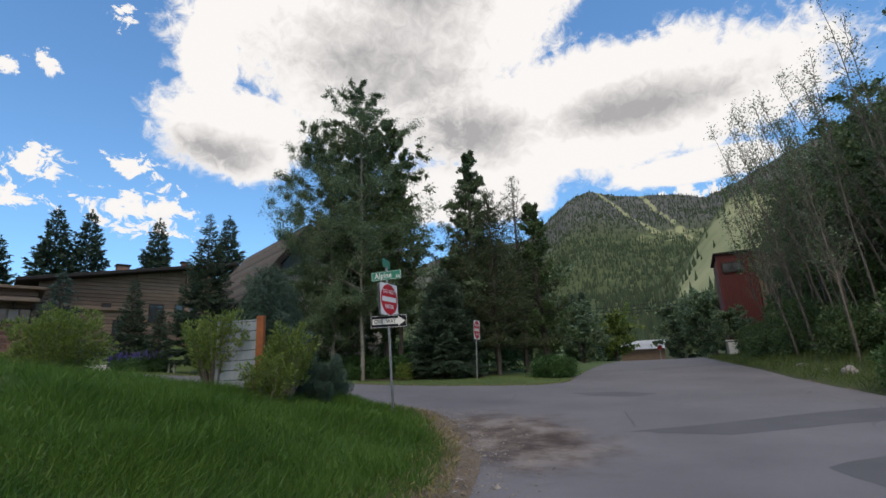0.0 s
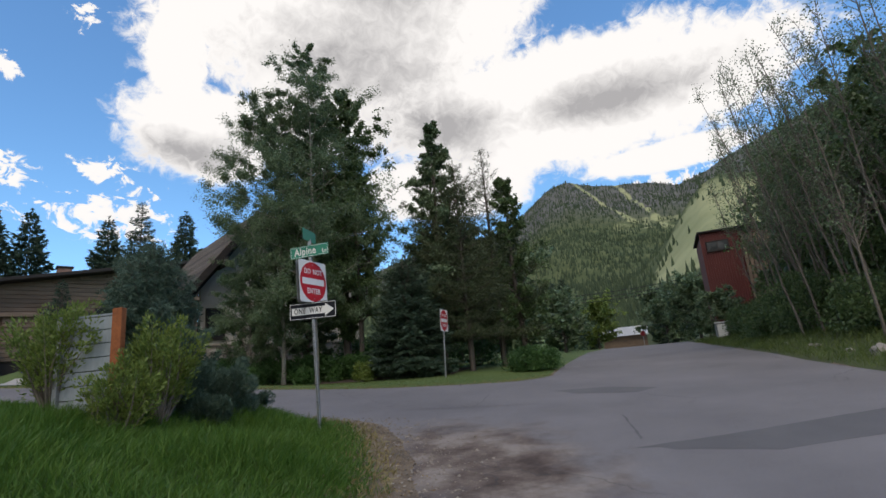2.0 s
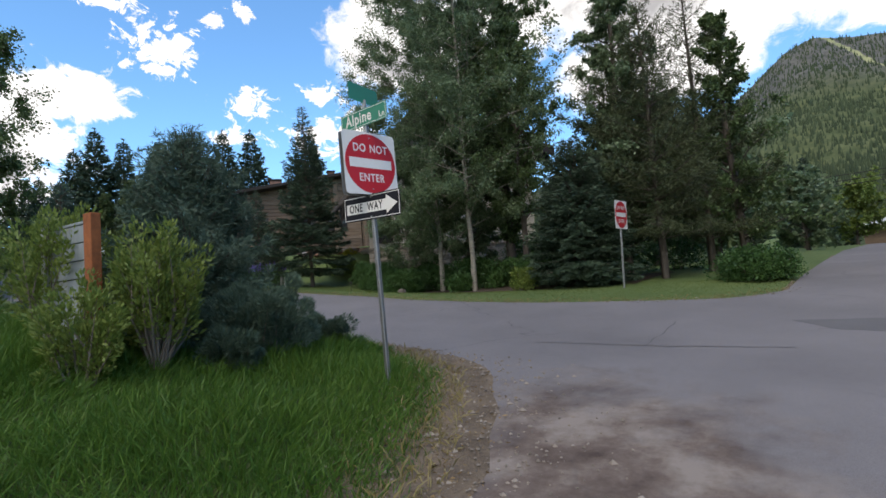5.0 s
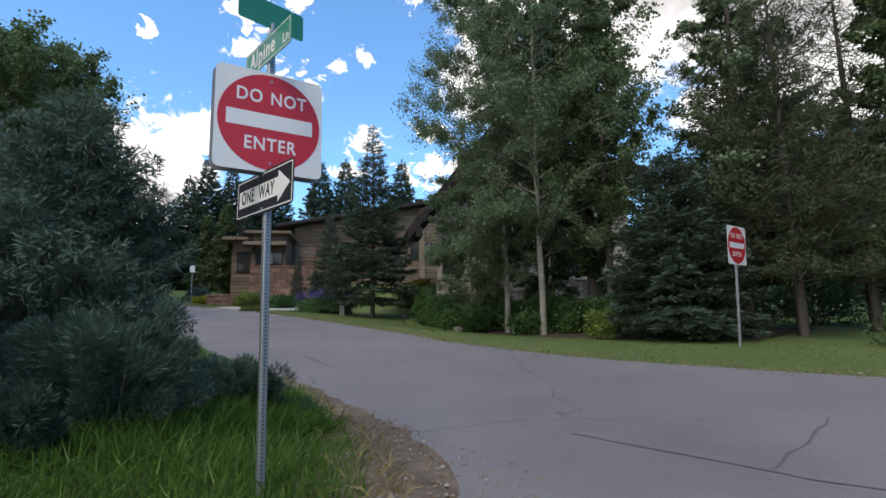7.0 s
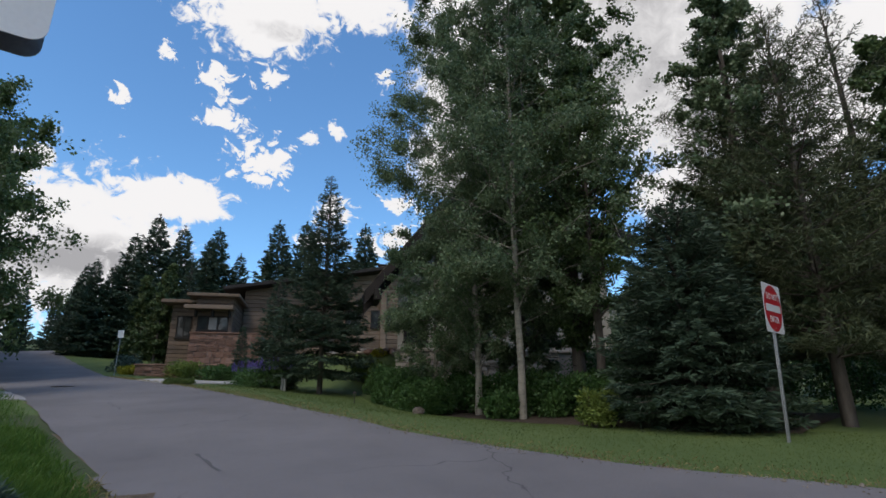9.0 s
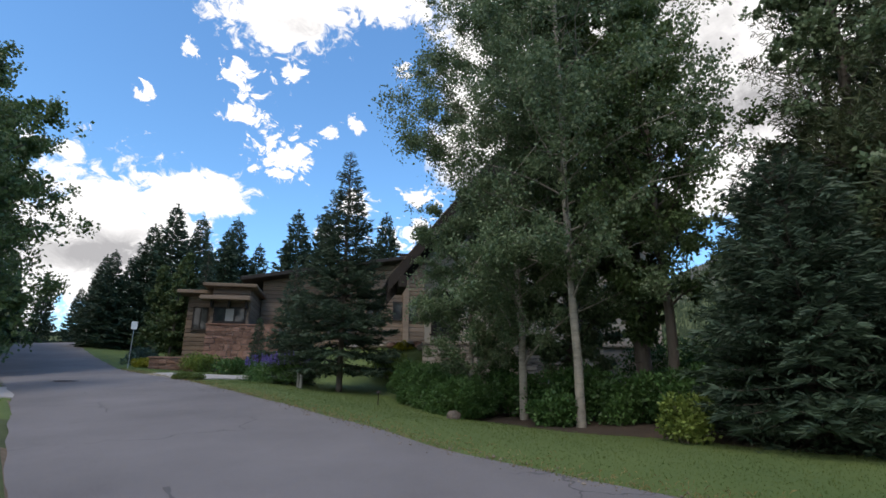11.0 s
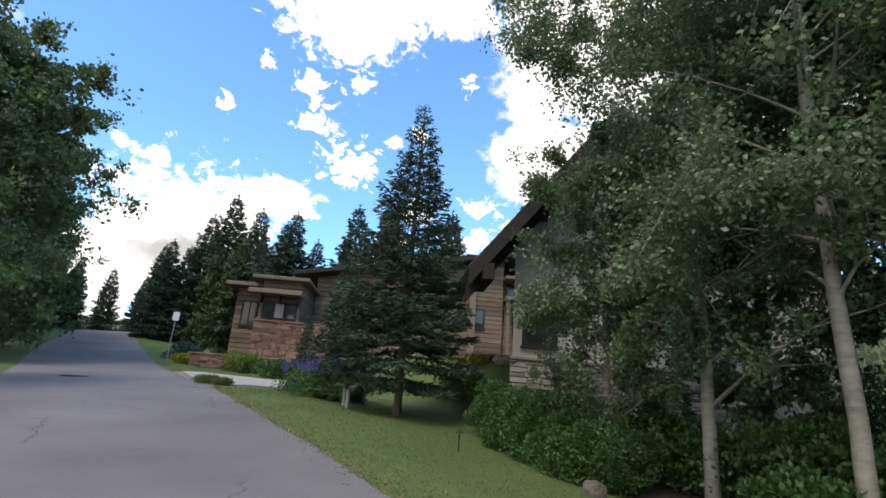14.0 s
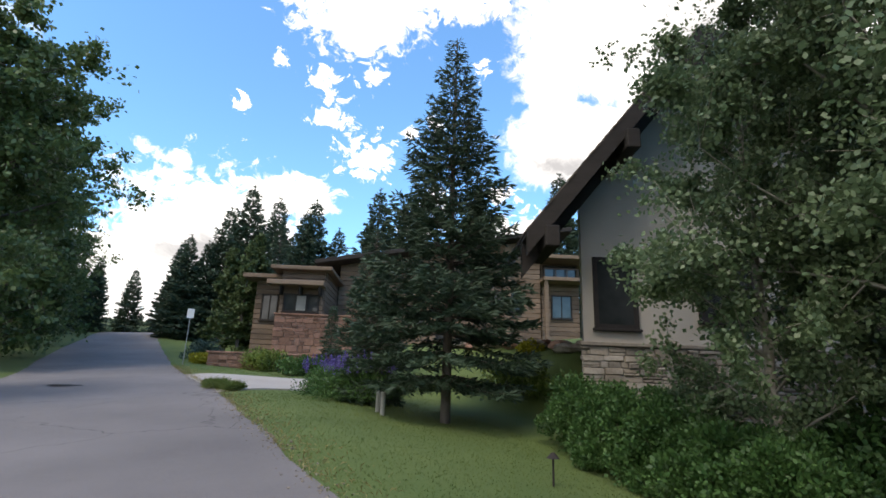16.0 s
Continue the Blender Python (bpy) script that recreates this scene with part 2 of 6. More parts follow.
M_JUNIPER = leaf_material("juniper spray", (0.038, 0.075, 0.05), (0.125, 0.18, 0.132), 0.15, 0.6)
M_WILLOW = leaf_material("shrub leaf", (0.085, 0.14, 0.03), (0.25, 0.31, 0.075), 0.35)
M_HEDGE = leaf_material("hedge leaf", (0.024, 0.07, 0.02), (0.085, 0.165, 0.045), 0.25)
M_LARCH = leaf_material("larch needle", (0.05, 0.085, 0.03), (0.135, 0.175, 0.068), 0.25)
M_YELLOW = leaf_material("yellow shrub leaf", (0.22, 0.22, 0.02), (0.42, 0.38, 0.04), 0.3)
M_LUPINE = leaf_material("violet blossom", (0.07, 0.05, 0.22), (0.18, 0.14, 0.42), 0.3)
M_BARK = two_scale("grey bark", (0.055, 0.045, 0.038), (0.16, 0.135, 0.115), 2.0, 22, 0.95, 0.9, 0.02, (1, 1, 0.25))
M_BIRCH = two_scale("pale aspen bark", (0.10, 0.09, 0.074), (0.37, 0.345, 0.295), 3.0, 14, 0.8, 0.5, 0.01, (0.5, 0.5, 1.6))
M_TWIG = two_scale("bare grey twig", (0.085, 0.072, 0.06), (0.215, 0.185, 0.155), 2.0, 12, 0.9, 0.3, 0.005)
M_STEEL = two_scale("galvanised steel", (0.22, 0.23, 0.24), (0.42, 0.43, 0.44), 3, 40, 0.45, 0.1, 0.002, metal=0.8)
M_DARKHOLE = two_scale("hole shadow steel", (0.02, 0.02, 0.02), (0.04, 0.04, 0.04), 5, 40, 0.8, 0.1)
M_WHITE = two_scale("white sign sheet", (0.64, 0.63, 0.61), (0.75, 0.74, 0.72), 2, 60, 0.4, 0.05, 0.001)
M_RED = two_scale("red sign sheet", (0.42, 0.012, 0.022), (0.52, 0.022, 0.032), 2, 60, 0.4, 0.05, 0.001)
M_BLACK = two_scale("black sign sheet", (0.008, 0.009, 0.014), (0.018, 0.02, 0.026), 2, 60, 0.65, 0.05, 0.001, spec=0.15)
M_GREEN = two_scale("green sign sheet", (0.01, 0.16, 0.10), (0.02, 0.22, 0.14), 2, 60, 0.4, 0.05, 0.001)
M_STUCCO = two_scale("grey stucco", (0.38, 0.345, 0.30), (0.47, 0.43, 0.375), 0.8, 60, 0.95, 0.5, 0.006)
M_TIMBER = two_scale("dark stained timber", (0.013, 0.011, 0.0105), (0.034, 0.028, 0.026), 1.5, 20, 0.85, 0.4, 0.006, (1, 1, 4))
M_LOG = two_scale("weathered brown boards", (0.115, 0.082, 0.06), (0.23, 0.17, 0.128), 1.0, 16, 0.85, 0.5, 0.008, (1, 1, 6), vary=0.3)
M_SHINGLE = two_scale("cedar shingle", (0.055, 0.046, 0.04), (0.17, 0.145, 0.125), 1.8, 9, 0.9, 0.9, 0.03, (1, 5, 1), vary=0.5)
M_STONE = two_scale("buff ledge stone", (0.20, 0.175, 0.155), (0.42, 0.38, 0.335), 1.6, 12, 0.9, 0.8, 0.02, vary=0.45)
M_REDSTONE = two_scale("red field stone", (0.10, 0.055, 0.045), (0.33, 0.20, 0.155), 1.6, 10, 0.9, 0.8, 0.02, vary=0.45)
M_POST = two_scale("weathered grey plastic", (0.2, 0.2, 0.19), (0.3, 0.3, 0.29), 3, 30, 0.7, 0.2)
M_CURTAIN = two_scale("pale curtain", (0.22, 0.21, 0.19), (0.32, 0.30, 0.28), 2, 30, 0.6, 0.1)
M_MORTAR = two_scale("mortar", (0.16, 0.15, 0.14), (0.24, 0.22, 0.2), 2, 40, 0.95, 0.4)
M_CONCRETE = two_scale("pale concrete", (0.29, 0.265, 0.25), (0.41, 0.38, 0.355), 0.6, 30, 0.9, 0.2)
M_RUST = two_scale("rusted steel", (0.14, 0.045, 0.018), (0.34, 0.11, 0.035), 2.5, 25, 0.85, 0.4)
M_PLANK = two_scale("blue-grey weathered planks", (0.15, 0.18, 0.20), (0.30, 0.33, 0.35), 1.5, 18, 0.8, 0.4, 0.006, (1, 1, 0.2))
M_REDWALL = two_scale("red corrugated metal", (0.065, 0.012, 0.01), (0.13, 0.026, 0.02), 0.6, 9, 0.6, 0.3)
M_REDCAR = two_scale("red car paint", (0.28, 0.008, 0.012), (0.34, 0.012, 0.016), 1, 30, 0.25, 0.0)
M_RUBBER = two_scale("black rubber", (0.012, 0.012, 0.012), (0.03, 0.03, 0.03), 3, 40, 0.9, 0.2)
M_ROCK = two_scale("pale boulder", (0.17, 0.15, 0.135), (0.38, 0.35, 0.32), 1.5, 10, 0.95, 0.8, 0.03)
M_IRON = two_scale("cast iron", (0.05, 0.045, 0.045), (0.10, 0.09, 0.085), 4, 50, 0.7, 0.5)


def glass_material():
    mt, nt, b = material("dark window glass", 0.05, 0.0, 0.6)
    f = noise_node(nt, coords(nt), 1.2, 3)
    nt.links.new(ramp_node(nt, f, [(0.3, (0.015, 0.018, 0.02)), (0.7, (0.045, 0.05, 0.052))]), b.inputs["Base Color"])
    return mt


M_GLASS = glass_material()


def mountain_material():
    mt, nt, b = material("mountain slope", 0.95, 0.0, 0.1)
    v = coords(nt)
    forest = ramp_node(nt, noise_node(nt, v, 0.035, 8, 0.75), [(0.35, (0.05, 0.07, 0.034)), (0.65, (0.118, 0.135, 0.062))])
    meadow = ramp_node(nt, noise_node(nt, v, 0.02, 6, 0.6), [(0.35, (0.22, 0.24, 0.12)), (0.65, (0.34, 0.34, 0.18))])
    at = nt.nodes.new("ShaderNodeAttribute"); at.attribute_name = "meadow"
    nz = noise_node(nt, v, 0.02, 6, 0.7)
    ad = nt.nodes.new("ShaderNodeMath"); ad.operation = "MULTIPLY_ADD"
    nt.links.new(nz, ad.inputs[0]); ad.inputs[1].default_value = 0.7; nt.links.new(at.outputs["Fac"], ad.inputs[2])
    mr = nt.nodes.new("ShaderNodeMapRange"); nt.links.new(ad.outputs[0], mr.inputs[0])
    mr.inputs[1].default_value, mr.inputs[2].default_value = 0.78, 0.92
    # cloud shade on the peak, painted as grey into the slope's colour
    pk = nt.nodes.new("ShaderNodeAttribute"); pk.attribute_name = "peak_shade"
    peak_grey = ramp_node(nt, noise_node(nt, v, 0.03, 6, 0.7), [(0.35, (0.07, 0.075, 0.07)), (0.65, (0.15, 0.145, 0.13))])
    forest = mix_node(nt, pk.outputs["Fac"], forest, peak_grey)
    nt.links.new(mix_node(nt, mr.outputs[0], forest, meadow), b.inputs["Base Color"])
    return mt


M_MOUNTAIN = mountain_material()


# ---- helpers for meshes ----
def part(name, bm, mat, parent=None, label=""):
    me = bpy.data.meshes.new(name)
    bm.to_mesh(me); bm.free()
    me.materials.append(mat)
    ob = new(name, me)
    if parent:
        ob.parent = parent
    if label:
        ob["label"] = label
    return ob


def mesh_np(name, V, Q, mat, parent=None, label="", smooth=False):
    """One mesh from arrays of vertices and of equal-sized faces."""
    V, Q = np.asarray(V, np.float32), np.asarray(Q, np.int32)
    me = bpy.data.meshes.new(name)
    k = Q.shape[1]
    me.vertices.add(len(V)); me.vertices.foreach_set("co", V.ravel())
    me.loops.add(Q.size); me.loops.foreach_set("vertex_index", Q.ravel())
    me.polygons.add(len(Q))
    me.polygons.foreach_set("loop_start", np.arange(0, Q.size, k, dtype=np.int32))
    me.polygons.foreach_set("loop_total", np.full(len(Q), k, np.int32))
    me.polygons.foreach_set("use_smooth", np.full(len(Q), smooth, bool))
    me.update(calc_edges=True)
    me.materials.append(mat)
    ob = new(name, me)
    if parent:
        ob.parent = parent
    if label:
        ob["label"] = label
    return ob


def thing(name, m, label, category, group="", kind=""):
    e = new(name)
    e.matrix_world = m
    e.empty_display_size = 0.1
    return tagged(e, label, category, group, kind)


def box(bm, x0, x1, y0, y1, z0, z1, m=None):
    r = bmesh.ops.create_cube(bm, size=1.0)["verts"]
    bmesh.ops.scale(bm, verts=r, vec=(x1 - x0, y1 - y0, z1 - z0))
    bmesh.ops.translate(bm, verts=r, vec=((x0 + x1) / 2, (y0 + y1) / 2, (z0 + z1) / 2))
    if m is not None:
        bmesh.ops.transform(bm, matrix=m, verts=r)
    return r


def bevel_all(bm, w=0.01, seg=1):
    bmesh.ops.bevel(bm, geom=bm.edges[:], offset=w, segments=seg, affect="EDGES", clamp_overlap=True)
    return bm


def boxed(x0, x1, y0, y1, z0, z1, bevel=0.0, m=None):
    bm = bmesh.new()
    box(bm, x0, x1, y0, y1, z0, z1, m)
    return bevel_all(bm, bevel) if bevel else bm


def tubes(segs, sides=6):
    """Tapered tubes; segs: rows of (start, end, radius at start, radius at end). Returns vertices and quads."""
    segs = np.asarray(segs, float)
    a, b, r0, r1 = segs[:, :3], segs[:, 3:6], segs[:, 6], segs[:, 7]
    d = b - a
    d /= np.maximum(np.linalg.norm(d, axis=1, keepdims=True), 1e-6)
    ref = np.where(np.abs(d[:, 2:3]) > 0.9, [[1, 0, 0]], [[0, 0, 1]])
    u = np.cross(d, ref); u /= np.linalg.norm(u, axis=1, keepdims=True)
    w = np.cross(d, u)
    ang = np.arange(sides) * 2 * math.pi / sides
    ring = u[:, None] * np.cos(ang)[None, :, None] + w[:, None] * np.sin(ang)[None, :, None]
    V = np.concatenate([a[:, None] + ring * r0[:, None, None], b[:, None] + ring * r1[:, None, None]], 1).reshape(-1, 3)
    i = np.arange(sides); j = (i + 1) % sides
    q = np.stack([i, j, j + sides, i + sides], 1)
    Q = (q[None] + (np.arange(len(segs)) * 2 * sides)[:, None, None]).reshape(-1, 4)
    return V, Q


def cards(P, D, length, width, rng, droop=0.0):
    """Small leaf quads, pointed at both ends, at P along D."""
    n = len(P)
    D = D / np.maximum(np.linalg.norm(D, axis=1, keepdims=True), 1e-6)
    R = rng.normal(size=(n, 3))
    S = np.cross(D, R); S /= np.maximum(np.linalg.norm(S, axis=1, keepdims=True), 1e-6)
    length = np.asarray(length).reshape(-1, 1) * np.ones((n, 1)); width = np.asarray(width).reshape(-1, 1) * np.ones((n, 1))
    mid = P + D * length * 0.45
    tip = P + D * length
    tip[:, 2] -= droop * length[:, 0]
    V = np.stack([P, mid + S * width * 0.5, tip, mid - S * width * 0.5], 1).reshape(-1, 3)
    Q = np.arange(4 * n).reshape(-1, 4)
    return V, Q


def unit(v):
    return v / np.maximum(np.linalg.norm(v, axis=-1, keepdims=True), 1e-6)


# ---- lie of the land ----
MAIN_Y = [-400, -40, -1.3, 4, 8, 10, 14.5, 19, 22, 40, 60, 110, 400]
MAIN_Z = [-3, -1.6, -.55, -.40, -.27, .0, .32, .66, .85, 1.5, 2.0, 2.6, 4]
SIDE_X = [-400, -120, -85, -74, -64, -52, -39.5, -27, -19, -10.8, -4.5, 0, 6]
SIDE_Z = [-2, 3, 6.2, 6.6, 5.6, 4.0, 2.6, 1.85, 1.35, .76, .22, 0, -.05]


def road_z(x, y):
    def smooth(v, xs, zs, r):
        return sum(np.interp(v + o * r, xs, zs) for o in (-1, -.5, 0, .5, 1)) / 5
    return smooth(y, MAIN_Y, MAIN_Z, 1.2) + smooth(x, SIDE_X, SIDE_Z, 2.0)


NEAR_X = [-140, -60.6, -52, -42, -34, -22, -14, -10, -7.2, -6, -4.6, -3.6, -2.75, -2.0, -1.7, -1.3, -1.0]
NEAR_Y = [17, 12.7, 11.9, 11.6, 11.8, 11.9, 11.65, 11.55, 11.4, 11.3, 11.1, 10.6, 9.5, 8.2, 7.3, 5.8, 4.6]
FAR_X = [-140, -60, -47, -32, -25, -20, -15, -12, -9.5, -7.5, -5, -3.5, -2.0, -1.5, -1.0]
FAR_Y = [21, 17.5, 17.2, 16.8, 16.8, 16.5, 16.2, 16.0, 15.8, 15.9, 16.5, 16.9, 17.4, 17.8, 18.6]
RIGHT_Y, RIGHT_X = [-40, 0, 11, 13, 15, 18, 23, 34, 44, 60, 110], [6.5, 6.6, 6.5, 6.35, 6.1, 5.8, 5.8, 6.3, 7.0, 8.5, 12]
LEFT_Y, LEFT_X = [-40, 0, 4.6, 18.6, 28, 40, 60, 110], [-1.6, -1.15, -1.0, -1.0, -0.9, -0.6, 0.5, 4]


def near_y(x): return np.interp(x, NEAR_X, NEAR_Y)
def far_y(x): return np.interp(x, FAR_X, FAR_Y)
def right_x(y): return np.interp(y, RIGHT_Y, RIGHT_X)
def left_x(y): return np.interp(y, LEFT_Y, LEFT_X)


xs = np.linspace(-140, -1, 900)
ys1, ys2, ys3 = np.linspace(-40, 4.6, 150), np.linspace(18.6, 110, 250), np.linspace(-40, 110, 400)
EDGE_BANK = np.concatenate([np.stack([xs, near_y(xs)], 1), np.stack([left_x(ys1), ys1], 1)])
EDGE_LAWN = np.concatenate([np.stack([xs, far_y(xs)], 1), np.stack([left_x(ys2), ys2], 1)])
EDGE_RIGHT = np.stack([right_x(ys3), ys3], 1)


def edge_dist(P, E):
    out = np.empty(len(P))
    for i in range(0, len(P), 4000):
        q = P[i:i + 4000]
        out[i:i + 4000] = np.sqrt(((q[:, None] - E[None]) ** 2).sum(2).min(1))
    return out


def land(x, y):
    """Height, zone (0 road, 1 bank, 2 lawn, 3 right verge) and distance from the road's edge."""
    x, y = np.atleast_1d(np.asarray(x, float)), np.atleast_1d(np.asarray(y, float))
    P = np.stack([x, y], 1)
    zone = np.zeros(len(P), int)
    left = x < left_x(y)
    zone[left & (y < np.where(x < -1, near_y(x), 4.6))] = 1
    zone[left & (y > np.where(x < -1, far_y(x), 18.6))] = 2
    zone[x > right_x(y)] = 3
    d = np.zeros(len(P))
    for k, E in ((1, EDGE_BANK), (2, EDGE_LAWN), (3, EDGE_RIGHT)):
        s = zone == k
        if s.any():
            d[s] = edge_dist(P[s], E)
    inner = zone == 0
    if inner.any():
        d[inner] = -edge_dist(P[inner], np.concatenate([EDGE_BANK, EDGE_LAWN, EDGE_RIGHT]))
    z = road_z(x, y)
    z = z + np.where(zone == 0, np.clip(d * 0.4 - 0.02, -0.09, 0), 0)
    fall = np.interp(x, [-34, -18, -9], [0.12, 0.45, 1.0])
    z = z + np.where(zone == 1, fall * np.interp(d, [0, 0.6, 1.5, 3.3, 7, 12, 30], [0, 0.04, 0.2, 0.62, 1.25, 1.8, 2.8]), 0)
    z = z + np.where(zone == 2, np.interp(x, [-22, -13, -10, -5], [0.7, 1.25, 0.85, 0.06]) * np.interp(d, [0, 1, 4, 8, 14, 30, 60], [0, -0.03, -0.42, -0.45, 0.0, 1.9, 6]), 0)
    # garden slope between the drive and the stucco house
    z = z + np.where(zone == 2, 1.5 * np.clip((-19.3 - x) / 1.5, 0, 1) * np.clip((x + 37) / 6, 0, 1) * np.clip((y - 22.3) / 3, 0, 1), 0)
    z = z + np.where(zone == 3, np.interp(d, [0, 1, 4, 10, 30, 60], [0, 0.08, 0.6, 1.8, 5, 9]), 0)
    return z, zone, d


def gz(x, y):
    return float(land(x, y)[0][0])


def build_ground():
    gx = np.concatenate([-np.geomspace(4000, 150, 14), np.linspace(-140, -42, 50)[:-1], np.linspace(-42, -16, 60)[:-1], np.linspace(-16, 9, 110)[:-1], np.linspace(9, 40, 32)[:-1], np.geomspace(40, 4000, 20)])
    gy = np.concatenate([-np.geomspace(4000, 40, 14), np.linspace(-38, -3, 24)[:-1], np.linspace(-3, 24, 120)[:-1], np.linspace(24, 60, 50)[:-1], np.linspace(60, 140, 30)[:-1], np.geomspace(140, 4000, 16)])
    X, Y = np.meshgrid(gx, gy, indexing="ij")
    Z, zone, d = land(X.ravel(), Y.ravel())
    n, m = X.shape
    V = np.stack([X.ravel(), Y.ravel(), Z], 1)
    i, j = np.meshgrid(np.arange(n - 1), np.arange(m - 1), indexing="ij")
    a = (i * m + j).ravel()
    Q = np.stack([a, a + m, a + m + 1, a + 1], 1)
    ob = mesh_np("ground", V, Q, M_SOIL, smooth=True)
    ob.data.materials.append(M_LAWN); ob.data.materials.append(M_GRAVEL)
    c = V[Q].mean(1)
    _, zn, dd = land(c[:, 0], c[:, 1])
    idx = np.zeros(len(Q), np.int32)
    idx[(zn == 2)] = 1
    idx[(zn == 1) & (c[:, 0] < -17)] = 1
    idx[zn == 0] = 2
    ob.data.polygons.foreach_set("material_index", idx)
    return tagged(ob, "green lawn and meadow ground beside the streets", "ground", kind="structure")


def build_road():
    V, Q = [], []

    def strip(rows):
        base = sum(len(v) for v in V)
        n, k = len(rows), len(rows[0])
        V.append(np.array(rows).reshape(-1, 3))
        a = (np.arange(n - 1)[:, None] * k + np.arange(k - 1)[None]).ravel() + base
        Q.append(np.stack([a, a + 1, a + k + 1, a + k], 1))
    rows = []
    for y in np.concatenate([np.linspace(-40, 0, 20)[:-1], np.linspace(0, 25, 80)[:-1], np.linspace(25, 110, 60)]):
        x = np.linspace(left_x(y), right_x(y), 24)
        rows.append(np.stack([x, np.full(24, y), road_z(x, np.full(24, y))], 1))
    strip(rows)
    rows = []
    for x in np.concatenate([np.linspace(-1, -12, 60)[:-1], np.linspace(-12, -140, 130)]):
        y = np.linspace(near_y(x), far_y(x), 20)
        y[0] -= 0.05 + 0.03 * math.sin(x * 3.1) if x < -1.5 else 0
        y[-1] += 0.04 + 0.05 * math.sin(x * 1.7 + 2) if x < -1.5 else 0
        rows.append(np.stack([np.full(20, x), y, road_z(np.full(20, x), y)], 1))
    strip([r[::-1] for r in rows])
    ob = mesh_np("road", np.concatenate(V), np.concatenate(Q), M_ASPHALT, smooth=True)
    return tagged(ob, "worn grey asphalt street junction with cracks", "road", kind="structure")


def road_patch(name, outline, lift, mat, label):
    """A flat repair lying on the road; outline in plan."""
    bm = bmesh.new()
    n = len(outline)
    cx, cy = sum(p[0] for p in outline) / n, sum(p[1] for p in outline) / n
    pts = []
    for k in range(n * 6):
        a, b = outline[k // 6], outline[(k // 6 + 1) % n]
        f = (k % 6) / 6
        x, y = a[0] + (b[0] - a[0]) * f, a[1] + (b[1] - a[1]) * f
        j = 0.07 * noise.noise((x * 2.3, y * 2.3, 1.0))
        pts.append((x + (x - cx) * j, y + (y - cy) * j * 2))
    rings = []
    for s in (1.0, 0.96, 0.7, 0.4, 0.15):
        h = 0.001 if s == 1.0 else lift
        rings.append([bm.verts.new((cx + (x - cx) * s, cy + (y - cy) * s, float(road_z(np.array([cx + (x - cx) * s]), np.array([cy + (y - cy) * s]))[0]) + h)) for x, y in pts])
    for r, q in zip(rings, rings[1:]):
        for i in range(len(r)):
            bm.faces.new((r[i], r[(i + 1) % len(r)], q[(i + 1) % len(r)], q[i]))
    bm.faces.new(rings[-1])
    bmesh.ops.recalc_face_normals(bm, faces=bm.faces[:])
    return tagged(part(name, bm, mat), label, "road patch", kind="structure")


build_ground()
build_road()


